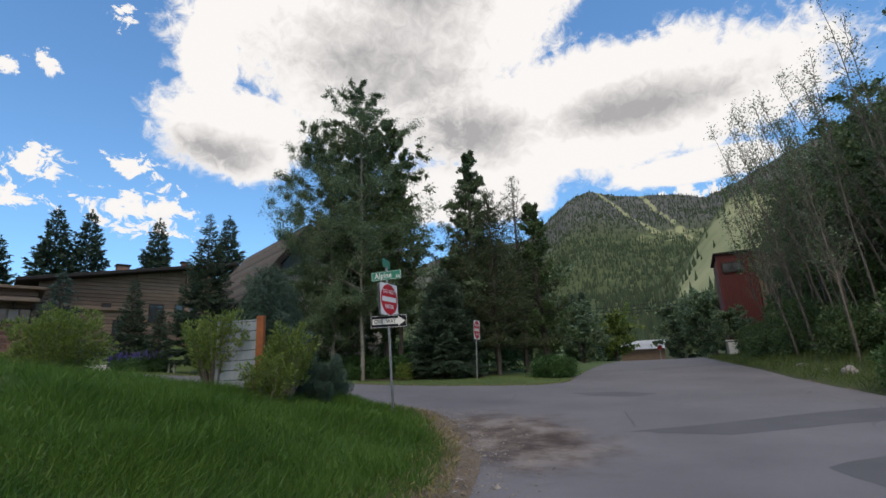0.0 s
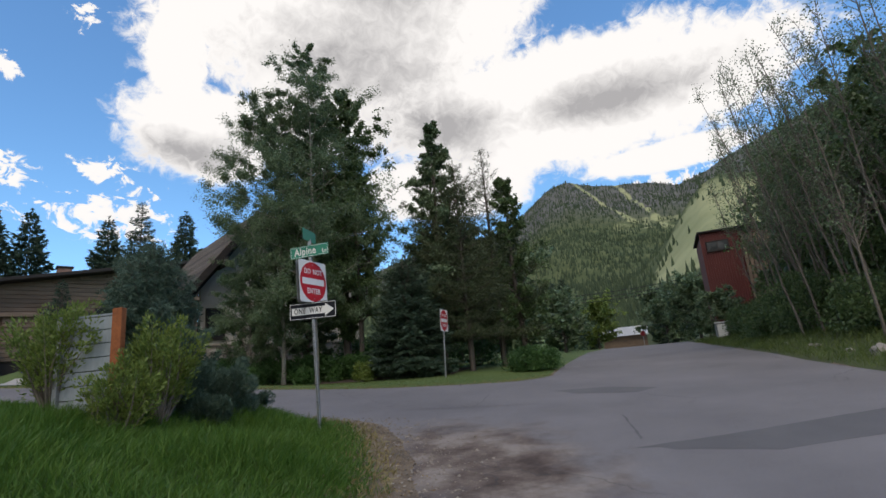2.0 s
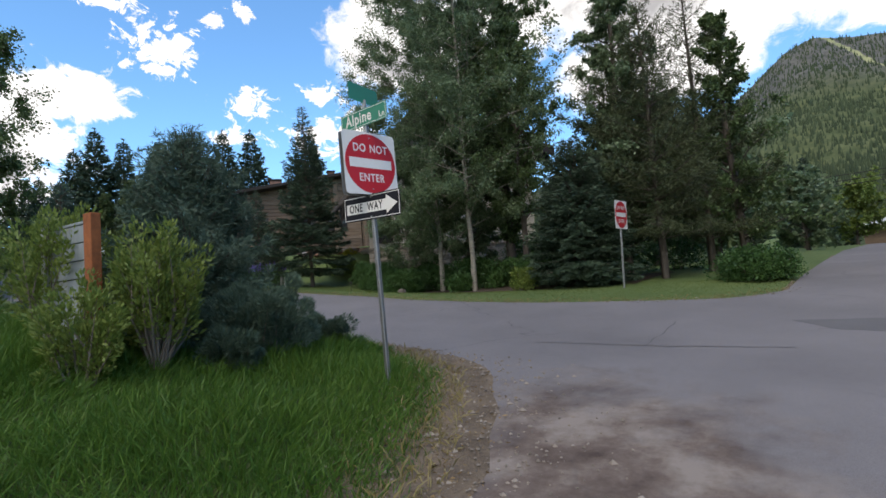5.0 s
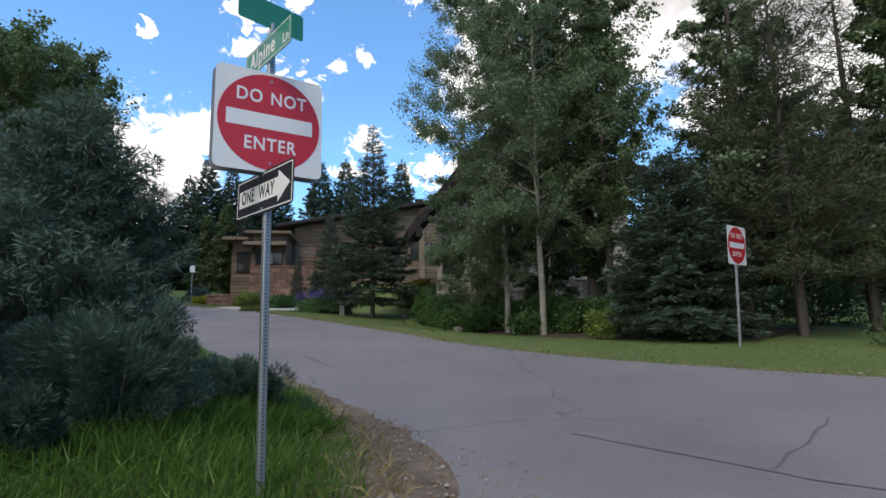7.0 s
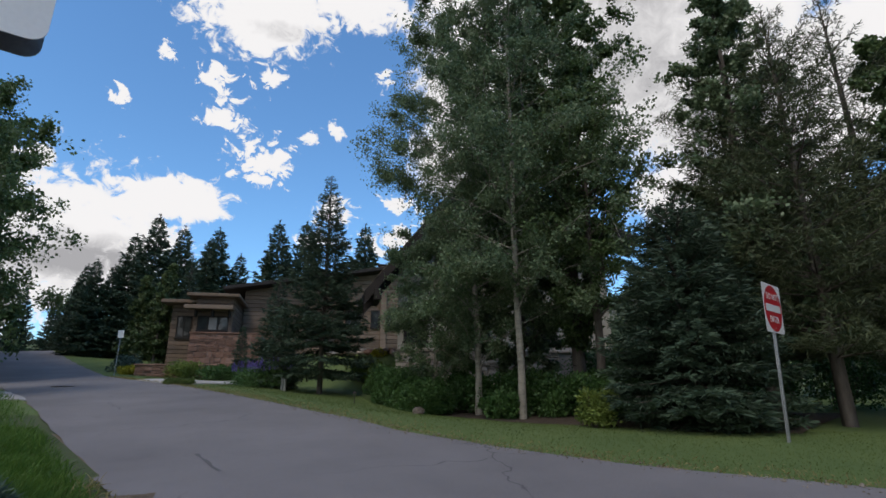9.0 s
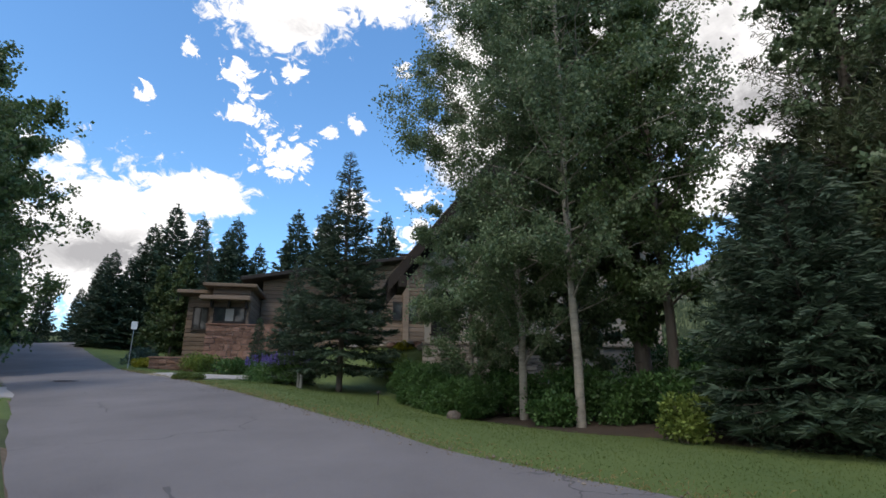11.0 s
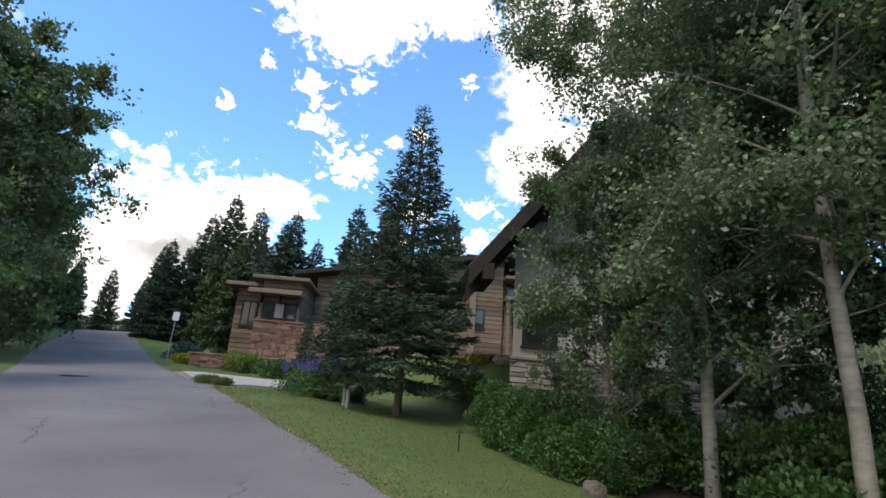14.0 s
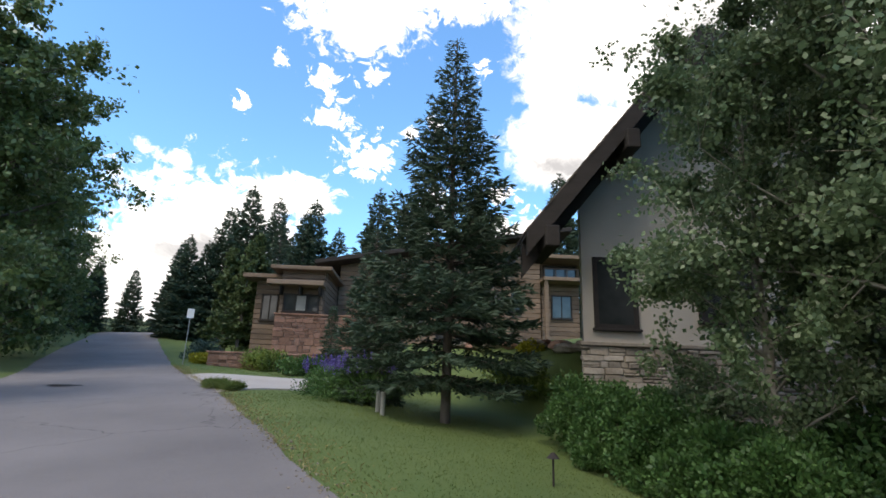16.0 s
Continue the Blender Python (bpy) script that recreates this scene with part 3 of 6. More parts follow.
# ---- mountains ----
def mountain(name, az, tans, r0, r1, nr, na, amp, seed, trees, tree_h, label):
    """A slope seen from the valley: skyline given as azimuth (degrees, left of +y) and tangent."""
    A = np.linspace(az[0], az[-1], na); Rr = np.linspace(r0, r1, nr)
    T = np.interp(A, az, tans)
    aa, rr = np.meshgrid(A, Rr, indexing="ij")
    s = (rr - r0) / (r1 - r0)
    X, Y = -np.sin(np.radians(aa)) * rr, np.cos(np.radians(aa)) * rr
    F = np.array([noise.fractal(Vector((x / 260 + seed, y / 260, 0)), 1.0, 2.1, 6) for x, y in zip(X.ravel(), Y.ravel())]).reshape(X.shape)
    Z = 1.2 + rr * T[:, None] * (s ** 0.85) + F * amp * np.minimum(1, s * 3) * (1 - 0.75 * s)
    n, m = X.shape
    V = np.stack([X.ravel(), Y.ravel(), Z.ravel()], 1)
    i, j = np.meshgrid(np.arange(n - 1), np.arange(m - 1), indexing="ij")
    a = (i * m + j).ravel()
    ob = mesh_np(name, V, np.stack([a, a + 1, a + m + 1, a + m], 1), M_MOUNTAIN, smooth=True)
    tagged(ob, label, "mountain", kind="structure")
    at = ob.data.attributes.new("meadow", "FLOAT", "POINT")
    def mead(aa, ss):
        if name == "near_ridge":
            return np.clip(1.1 - np.abs(ss - 0.72) * 2.4, 0, 1) * np.clip((-aa - 4) / 4, 0, 1)
        run1 = np.clip(1 - np.abs(aa - (1.0 - (1 - ss) * 22)) / 0.55, 0, 1) * (ss > 0.74)
        run2 = np.clip(1 - np.abs(aa - (-3.5 - (1 - ss) * 14)) / 0.5, 0, 1) * (ss > 0.7)
        low = np.clip(1 - np.abs(ss - 0.72) * 12, 0, 0.45) * np.clip((1 - aa) / 4, 0, 1)
        return np.maximum(np.maximum(run1, run2), low)
    at.data.foreach_set("value", mead(aa, s).ravel().astype(np.float32))
    # share of that painted shade, growing up the far mountain
    pk = ob.data.attributes.new("peak_shade", "FLOAT", "POINT")
    pk.data.foreach_set("value", (np.clip((s - 0.72) / 0.12, 0, 1) * (name == "far_mountain")).ravel().astype(np.float32))
    rng = np.random.default_rng(seed)
    fa, fr = rng.uniform(az[0], az[-1], trees), rng.uniform(0, 1, trees) ** 0.8
    keep = mead(fa, fr) + rng.normal(0, 0.25, trees) < 0.45
    fa, fr = fa[keep], fr[keep]
    ia, ir = (fa - az[0]) / (az[-1] - az[0]) * (na - 1), fr * (nr - 1)
    P = np.stack([X[ia.astype(int), ir.astype(int)], Y[ia.astype(int), ir.astype(int)], Z[ia.astype(int), ir.astype(int)]], 1)
    i1, j1 = np.minimum(ia.astype(int) + 1, na - 1), np.minimum(ir.astype(int) + 1, nr - 1)
    fx, fy = (ia % 1)[:, None], (ir % 1)[:, None]
    G = np.stack([X, Y, Z], 2)
    i0, j0 = ia.astype(int), ir.astype(int)
    P = G[i0, j0] * (1 - fx) * (1 - fy) + G[i1, j0] * fx * (1 - fy) + G[i0, j1] * (1 - fx) * fy + G[i1, j1] * fx * fy
    k = 5
    H = tree_h * rng.uniform(0.5, 1.2, len(P))
    ang = np.arange(k) * 2 * math.pi / k
    ring = np.stack([np.cos(ang), np.sin(ang), 0 * ang], 1)
    base = P[:, None] + ring[None] * (H * 0.2)[:, None, None] + np.array([0, 0, -1.0])
    tip = P + np.stack([0 * H, 0 * H, H], 1)
    V = np.concatenate([base, tip[:, None]], 1).reshape(-1, 3)
    t = np.stack([np.arange(k), (np.arange(k) + 1) % k, np.full(k, k)], 1)
    Q = (t[None] + (np.arange(len(P)) * (k + 1))[:, None, None]).reshape(-1, 3)
    tagged(mesh_np("mountain_forest", V, Q, M_FOREST), "dense conifer forest on the mountain slope", "forest", kind="stuff")


M_FOREST = leaf_material("far conifer", (0.022, 0.038, 0.02), (0.07, 0.095, 0.045), 0.0, 0.9)
mountain("far_mountain", [-48, -30, -22.7, -18, -12, -9.7, -6.7, -3, -0.5, 1.7, 4, 5.5, 9, 19, 24, 30, 40, 60],
         [0.30, 0.36, 0.37, 0.35, 0.31, 0.295, 0.31, 0.322, 0.33, 0.338, 0.33, 0.31, 0.26, 0.235, 0.2, 0.16, 0.12, 0.08], 420, 2300, 110, 190, 70, 3, 46000, 14, "forested mountain with ski runs under clouds")
mountain("near_ridge", [-48, -30, -20, -13.5, -11.5, -9.5, -7, -5, -3, 0, 4, 8], [0.24, 0.25, 0.27, 0.30, 0.285, 0.245, 0.19, 0.155, 0.125, 0.10, 0.07, 0.02], 170, 560, 50, 90, 12, 8, 3000, 9, "grassy mountain spur with scattered conifers")
mountain("west_hill", [58, 66, 72, 78, 84, 92, 104, 118], [0.06, 0.075, 0.085, 0.09, 0.092, 0.09, 0.08, 0.06], 500, 2200, 30, 60, 20, 12, 5000, 14, "forested hill beyond the crest of the street")


# ---- trees ----
def trunk_tubes(pts, radii):
    return [(*pts[i], *pts[i + 1], radii[i], radii[i + 1]) for i in range(len(pts) - 1)]


def broadleaf(name, m, height, radius, clear, leaves, leaf, seed, mat, bark, label, trunk_r=0.12, lean=(0, 0), shape="oval", airy=1.0):
    """A deciduous tree: trunk, limbs, twigs, and leaves in loose clumps on the twigs."""
    rng = np.random.default_rng(seed)
    e = thing(name, m, label, "tree")
    k = 12
    hs = np.linspace(0, height * 0.96, k)
    off = np.cumsum(rng.normal(0, 0.035 * height / k, (k, 2)), 0) + np.outer(hs, lean)
    off -= off[0]
    pts = np.concatenate([off, hs[:, None]], 1)
    rad = trunk_r * (1 - hs / height) ** 0.8 + 0.012
    segs = trunk_tubes(pts, rad)
    segs[0] = (*pts[0] + np.array([0, 0, -0.25]), *pts[1], trunk_r * 1.25, rad[1])
    tips = []
    nl = int(18 + height * 3.0)
    for i in range(nl):
        f = clear + (1 - clear) * (i + rng.uniform(0, 1)) / nl * 0.97
        h = f * height
        p = np.array([np.interp(h, hs, pts[:, 0]), np.interp(h, hs, pts[:, 1]), h])
        g = (f - clear) / (1 - clear)
        prof = {"oval": math.sin(math.pi * min(0.98, g * 0.80 + 0.17)) ** 0.7, "column": min(1, 2.6 * (1 - g)) * min(1, 0.55 + g * 2), "cone": (1 - g) ** 0.8 + 0.05, "wide": math.sin(math.pi * min(0.97, g * 0.7 + 0.25)) ** 0.5}[shape]
        L = radius * prof * rng.uniform(0.7, 1.12)
        a = i * 2.4 + rng.uniform(-0.5, 0.5)
        up = rng.uniform(0.35, 0.8) + 0.5 * g if shape != "column" else rng.uniform(1.0, 1.9)
        d = np.array([math.cos(a), math.sin(a), up]); d /= np.linalg.norm(d[:2])
        q, r0 = p, max(0.012, 0.4 * np.interp(h, hs, rad))
        nseg = 4
        for s in range(nseg):
            d2 = d + rng.normal(0, 0.2, 3) + np.array([0, 0, -0.12 * s])
            q2 = q + d2 * L / nseg
            r1 = r0 * 0.68
            segs.append((*q, *q2, r0, r1))
            for b in range(3):
                sd = d2 * 0.6 + rng.normal(0, 0.75, 3)
                ln = L * rng.uniform(0.16, 0.34)
                w = q2 + sd * ln * 0.8
                segs.append((*q2, *w, r1 * 0.55, 0.004))
                tips.append((*w, ln * 0.75)); tips.append((*((q2 + w) / 2), ln * 0.55))
            q, r0 = q2, r1
    tips = np.array(tips)
    Vt, Qt = tubes(segs[:k - 1], 10)
    Vb, Qb = tubes(segs[k - 1:], 4)
    V, Q = np.concatenate([Vt, Vb]), np.concatenate([Qt, Qb + len(Vt)])
    mesh_np("trunk", V, Q, bark, e, smooth=True)
    wgt = rng.gamma(1.2 / airy, 1.0, len(tips)) + 0.05
    cnt = rng.multinomial(leaves, wgt / wgt.sum())
    idx = np.repeat(np.arange(len(tips)), cnt)
    spread = np.maximum(0.16, tips[idx, 3])[:, None]
    P = tips[idx, :3] + np.clip(rng.normal(0, 0.34, (leaves, 3)), -0.75, 0.75) * spread * np.array([1, 1, 0.85])
    D = rng.normal(0, 1, (leaves, 3)) + np.array([0, 0, -0.35])
    V, Q = cards(P, D, leaf * rng.uniform(0.7, 1.25, leaves), leaf * rng.uniform(0.6, 0.95, leaves), rng)
    mesh_np("crown", V, Q, mat, e)
    return e


def spruce(name, m, height, radius, seed, mat, label, clear=0.06, dens=1.0, spray=0.2, ragged=0.15, sharp=1.0, gap=0.34, rise=0.1, sag=0.42, tuft=0.0):
    """A conifer: straight trunk, whorls of sagging branches, side twigs along each branch and needle sprays on the twigs."""
    rng = np.random.default_rng(seed)
    e = thing(name, m, label, "tree")
    segs = [(0, 0, -0.3, 0, 0, height * 0.5, 0.011 * height + 0.03, 0.007 * height + 0.015), (0, 0, height * 0.5, 0, 0, height, 0.007 * height + 0.015, 0.008)]
    P, D, LN = [], [], []
    h = height * clear
    up = np.array([0, 0, 1.0])
    while h < height * 0.975:
        g = (h / height - clear) / (1 - clear)
        R = radius * ((1 - g) ** sharp) * (0.78 + 0.22 * min(1, g * 6)) + 0.06
        nb = max(5, int(9 * (1 - g) + 5))
        a0 = rng.uniform(0, 6.28)
        for b in range(nb):
            a = a0 + b * 2 * math.pi / nb + rng.normal(0, 0.2)
            L = R * rng.uniform(1 - 2.4 * ragged, 1 + ragged)
            hz = h + rng.normal(0, 0.10) * gap * 2
            out = np.array([math.cos(a), math.sin(a), 0]); side = np.array([-math.sin(a), math.cos(a), 0])
            t5 = np.linspace(0, 1, 6)
            bend = (rise + 0.55 * g) * t5 - sag * (1 - g) * t5 ** 1.3 + 0.13 * t5 ** 4 + rng.normal(0, 0.05) * t5
            pts = out[None] * (L * t5)[:, None] + up[None] * (hz + L * bend)[:, None]
            r0 = 0.012 * (1 + L * 0.35)
            segs += [(*pts[s], *pts[s + 1], r0 * (1 - s / 5) + 0.003, r0 * (1 - (s + 1) / 5) + 0.003) for s in range(5)]
            cnt = int(max(10, 62 * dens * (L / 1.2) ** 1.3))
            ntw = max(3, int(L / 0.11))
            k = rng.integers(0, ntw, cnt)
            t = 0.14 + 0.86 * (k + 0.5) / ntw
            sg = np.where(rng.random(cnt) < 0.5, -1.0, 1.0)
            u = rng.uniform(0, 1, cnt) ** (0.8 if not tuft else 0.45)
            tw = (0.42 * L * np.clip(1.06 - t, 0, 1) ** 0.75 + 0.05) * (0.75 + 0.5 * np.sin(k * 7.3 + sg * 2 + b) ** 2)
            base = np.stack([np.interp(t, t5, pts[:, c]) for c in range(3)], 1)
            way = side[None] * (sg * 0.8)[:, None] + out[None] * 0.62
            off = way * (tw * u)[:, None]
            off[:, 2] -= 0.30 * (1 - g) * tw * u ** 1.4 * (1 - tuft) - 0.3 * tuft * tw * u
            P.append(base + off + rng.normal(0, 0.012 + 0.05 * tuft * spray / 0.2, (cnt, 3)))
            jit = rng.normal(0, 0.30 + 0.75 * tuft, (cnt, 3)); jit[:, 2] += 0.10 + 0.5 * tuft
            D.append(way * (1 - 0.4 * tuft) + jit)
            LN.append(np.full(cnt, spray * (0.75 + 0.35 * min(1, L))))
        h += gap * (0.8 + 0.4 * rng.uniform()) * (0.55 + 0.6 * (1 - g)) * max(0.35, min(1.6, height / 8.5))
    # leader
    t = rng.uniform(0.92, 1.0, 60)
    P.append(np.stack([rng.normal(0, 0.015, 60), rng.normal(0, 0.015, 60), t * height], 1))
    D.append(np.stack([rng.normal(0, 1, 60), rng.normal(0, 1, 60), np.full(60, 1.1)], 1)); LN.append(np.full(60, spray * 0.6))
    P, D, LN = np.concatenate(P), np.concatenate(D), np.concatenate(LN)
    V, Q = tubes(segs, 3 if height > 12 else 4)
    mesh_np("trunk", V, Q, M_BARK, e, smooth=True)
    V, Q = cards(P, D, LN * rng.uniform(0.7, 1.4, len(LN)), LN * rng.uniform(0.16, 0.3, len(LN)) * (1.5 if height > 12 else 1.0 - 0.6 * tuft), rng, 0.08)
    mesh_np("crown", V, Q, mat, e)
    return e


def shrub(name, m, size, leaves, leaf, seed, mat, label, stems=18, category="shrub", slim=0.7, shoots=0.25, lobes=14):
    """A bush: stems from the foot, leaves in lobes over its outer half, a few long shoots."""
    rng = np.random.default_rng(seed)
    sx, sy, sz = size
    e = thing(name, m, label, category)
    segs, C = [], []
    for i in range(stems):
        a, r = rng.uniform(0, 6.28), rng.uniform(0.2, 0.95)
        top = np.array([math.cos(a) * sx * r, math.sin(a) * sy * r, sz * rng.uniform(0.55, 1.0) * (1.05 - 0.35 * r)])
        q = np.array([top[0] * 0.15, top[1] * 0.15, -0.15])
        mid = q * 0.45 + top * 0.55 + rng.normal(0, 0.06, 3)
        segs += [(*q, *mid, 0.018, 0.011), (*mid, *top, 0.011, 0.003)]
        C.append(top); C.append(mid)
        if shoots > 0.35:
            tip = mid + (top - mid) * rng.uniform(1.15, 1.45)
            segs.append((*top, *tip, 0.003, 0.001))
            C += [tip, (top + mid) / 2]
    for i in range(lobes):
        a, u = rng.uniform(0, 6.28), rng.uniform(0.1, 1.0)
        w = math.sqrt(max(0.05, 1 - (u * 0.9) ** 2)) * rng.uniform(0.6, 0.95)
        C.append(np.array([math.cos(a) * sx * w, math.sin(a) * sy * w, sz * u * 0.85]))
    C = np.array(C)
    cr = rng.uniform(0.16, 0.36, len(C)) * (sx + sy + sz) / 3 * (0.55 if shoots > 0.35 else 1.0)
    idx = rng.integers(0, len(C), leaves)
    dirs = unit(rng.normal(0, 1, (leaves, 3)))
    P = C[idx] + dirs * (cr[idx] * rng.uniform(0.35, 1.0, leaves) ** 0.5)[:, None]
    P[:, 2] = np.maximum(P[:, 2], 0.02 + rng.uniform(0, 0.1, leaves))
    D = dirs + rng.normal(0, 0.6, (leaves, 3)) + np.array([0, 0, 0.35 * shoots * 4])
    if shoots > 0.35:
        D += unit(C[idx] * np.array([1, 1, 0.4])) * 1.2
    V, Q = cards(P, D, leaf * rng.uniform(0.7, 1.3, leaves), leaf * slim * rng.uniform(0.7, 1.2, leaves), rng)
    mesh_np("leaves", V, Q, mat, e)
    V, Q = tubes(segs, 5)
    mesh_np("woody_base", V, Q, M_TWIG, e)
    return e


def on(x, y, rz=0.0, dz=0.0, s=1.0):
    return pose(x, y, gz(x, y) + dz, 0, 0, rz) @ Matrix.Scale(s, 4)


# ---- signs ----
def text_part(txt, size, mat, parent, x, y, z, squeeze=1.0):
    """Lettering standing in the local xz plane and facing -y."""
    cu = bpy.data.curves.new("lettering", "FONT")
    cu.body, cu.size, cu.align_x, cu.align_y, cu.extrude = txt, size, "CENTER", "CENTER", 0.0008
    cu.offset, cu.space_character = size * 0.017, 1.12
    tmp = bpy.data.objects.new("lettering", cu)
    me = bpy.data.meshes.new_from_object(tmp)
    bpy.data.objects.remove(tmp)
    me.materials.clear(); me.materials.append(mat)
    me.transform(pose(x, y, z, 90) @ Matrix.Diagonal((squeeze, 1, 1, 1)))
    ob = new("lettering", me)
    ob.parent = parent
    return ob


def plate(w, h, r, y0, y1):
    """A sheet with rounded corners, w by h, standing in the xz plane."""
    bm = bmesh.new()
    pts = []
    for cx, cz, a0 in ((w / 2 - r, h / 2 - r, 0), (-w / 2 + r, h / 2 - r, 90), (-w / 2 + r, -h / 2 + r, 180), (w / 2 - r, -h / 2 + r, 270)):
        for k in range(6):
            a = radians(a0 + 18 * k)
            pts.append((cx + r * math.cos(a), cz + r * math.sin(a)))
    f = bm.faces.new([bm.verts.new((x, y0, z)) for x, z in pts])
    ex = bmesh.ops.extrude_face_region(bm, geom=[f])
    bmesh.ops.translate(bm, verts=[v for v in ex["geom"] if isinstance(v, bmesh.types.BMVert)], vec=(0, y1 - y0, 0))
    bmesh.ops.recalc_face_normals(bm, faces=bm.faces[:])
    return bm


def disc(rx, rz, y, cz=0.0, n=48, thick=0.0016):
    bm = bmesh.new()
    f = bm.faces.new([bm.verts.new((rx * math.cos(2 * math.pi * k / n), y, cz + rz * math.sin(2 * math.pi * k / n))) for k in range(n)])
    ex = bmesh.ops.extrude_face_region(bm, geom=[f])
    bmesh.ops.translate(bm, verts=[v for v in ex["geom"] if isinstance(v, bmesh.types.BMVert)], vec=(0, -thick, 0))
    bmesh.ops.recalc_face_normals(bm, faces=bm.faces[:])
    return bm


def sign_empty(name, parent, m):
    e = new(name)
    e.empty_display_size = 0.1
    e.parent = parent
    e.matrix_local = m
    return e


def perforated_post(parent, height, w=0.05):
    bm = boxed(-w / 2, w / 2, -w / 2, w / 2, -0.4, height, 0.006)
    p = part("post", bm, M_STEEL, parent, "perforated galvanised square post")
    # holes are flat dark discs; the shade inside them is put into the colour
    bm = bmesh.new()
    z = 0.15
    while z < height - 0.03:
        for k in range(4):
            mm = Matrix.Rotation(k * math.pi / 2, 4, "Z") @ Matrix.Translation((0, -w / 2 - 0.0004, z)) @ Matrix.Rotation(math.pi / 2, 4, "X")
            bmesh.ops.create_circle(bm, cap_ends=True, segments=8, radius=0.0065, matrix=mm)
        z += 0.0254
    tagged(part("perforations", bm, M_DARKHOLE, p), kind="stuff")
    return p


def bolts(parent, zs, y):
    for z in zs:
        bm = bmesh.new()
        bmesh.ops.create_cone(bm, cap_ends=True, segments=8, radius1=0.011, radius2=0.009, depth=0.008, matrix=pose(0, y, z, 90))
        part("bolt", bm, M_STEEL, parent)


def no_entry(parent, m, s=0.76):
    body = part("no_entry_plate", plate(s, s, 0.045, -0.002, 0.001), M_WHITE, parent, "square white no-entry plate with a red disc")
    body.matrix_local = m
    part("red_disc", disc(s * 0.475, s * 0.475, -0.0025), M_RED, body)
    part("white_bar", boxed(-s * 0.40, s * 0.40, -0.0058, -0.0042, -s * 0.075, s * 0.075), M_WHITE, body)
    text_part("DO", 0.135, M_WHITE, body, -s * 0.2, -0.0050, s * 0.235, 0.84)
    text_part("NOT", 0.135, M_WHITE, body, s * 0.165, -0.0050, s * 0.235, 0.84)
    text_part("ENTER", 0.135, M_WHITE, body, 0, -0.0050, -s * 0.235, 0.84)
    bolts(body, (s * 0.41, -s * 0.41), -0.006)
    return body


def arrow_face():
    """White arrow of the one-way plate, pointing to +x."""
    bm = bmesh.new()
    pts = [(-0.405, -0.064), (0.24, -0.064), (0.24, -0.11), (0.41, 0.0), (0.24, 0.11), (0.24, 0.064), (-0.405, 0.064)]
    f = bm.faces.new([bm.verts.new((x, -0.0028, z)) for x, z in pts])
    ex = bmesh.ops.extrude_face_region(bm, geom=[f])
    bmesh.ops.translate(bm, verts=[v for v in ex["geom"] if isinstance(v, bmesh.types.BMVert)], vec=(0, -0.0012, 0))
    bmesh.ops.recalc_face_normals(bm, faces=bm.faces[:])
    return bm


def corner_sign(x, y, base, top, yaw_no_entry, tilt):
    e = thing("street_sign", pose(x, y, base, *tilt), "steel post with street name, no-entry and one-way plates", "street sign")
    H = top - base
    perforated_post(e, H)
    # plates stand on the post's front; heights are below its top
    z = H - 0.74
    no_entry(e, pose(0, 0, z, 0, 0, yaw_no_entry) @ pose(0, -0.034, 0))
    back = part("back_plate", plate(0.76, 0.76, 0.045, 0.0, 0.003), M_STEEL, e, "bare metal back of a second plate")
    back.matrix_local = pose(0, 0, z - 0.012, 0, 0, yaw_no_entry + 2) @ pose(-0.012, 0.03, 0)
    ow = part("one_way_plate", plate(0.914, 0.305, 0.03, -0.002, 0.001), M_BLACK, e, "black one-way plate with a white arrow")
    ow.matrix_local = pose(0.01, -0.036, H - 1.26, 0, 2.5, 4)
    part("white_border", border(0.885, 0.275, 0.008), M_WHITE, ow)
    part("arrow", arrow_face(), M_WHITE, ow)
    text_part("ONE", 0.135, M_BLACK, ow, -0.25, -0.0045, 0, 0.74)
    text_part("WAY", 0.135, M_BLACK, ow, 0.06, -0.0045, 0, 0.74)
    bolts(ow, (0.12, -0.12), -0.006)
    al = part("street_name_plate", plate(0.76, 0.215, 0.02, -0.002, 0.001), M_GREEN, e, "green street name plate with white letters")
    al.matrix_local = pose(0.0, -0.03, H - 0.16, 0, 0, 4)
    part("white_border", border(0.735, 0.19, 0.006), M_WHITE, al)
    text_part("Alpine", 0.19, M_WHITE, al, -0.08, -0.004, -0.0, 0.78)
    text_part("Ln", 0.10, M_WHITE, al, 0.30, -0.004, -0.035, 0.9)
    cr = part("cross_name_plate", plate(0.52, 0.215, 0.02, -0.0015, 0.0015), M_GREEN, e, "second green name plate set crosswise")
    cr.matrix_local = pose(0.0, 0.0, H + 0.13, 0, 0, 96)
    part("bracket", boxed(-0.03, 0.03, -0.012, 0.012, H - 0.01, H + 0.06, 0.004), M_STEEL, e)
    return e


def border(w, h, t):
    bm = bmesh.new()
    y0, y1 = -0.0036, -0.0026
    for a in (box(bm, -w / 2, w / 2, y0, y1, h / 2 - t, h / 2), box(bm, -w / 2, w / 2, y0, y1, -h / 2, -h / 2 + t),
              box(bm, -w / 2, -w / 2 + t, y0, y1, -h / 2 + t, h / 2 - t), box(bm, w / 2 - t, w / 2, y0, y1, -h / 2 + t, h / 2 - t)):
        pass
    return bm


corner_sign(-4.02, 9.7, gz(-4.02, 9.7), 3.62, 83, (0, -1.5, 0))


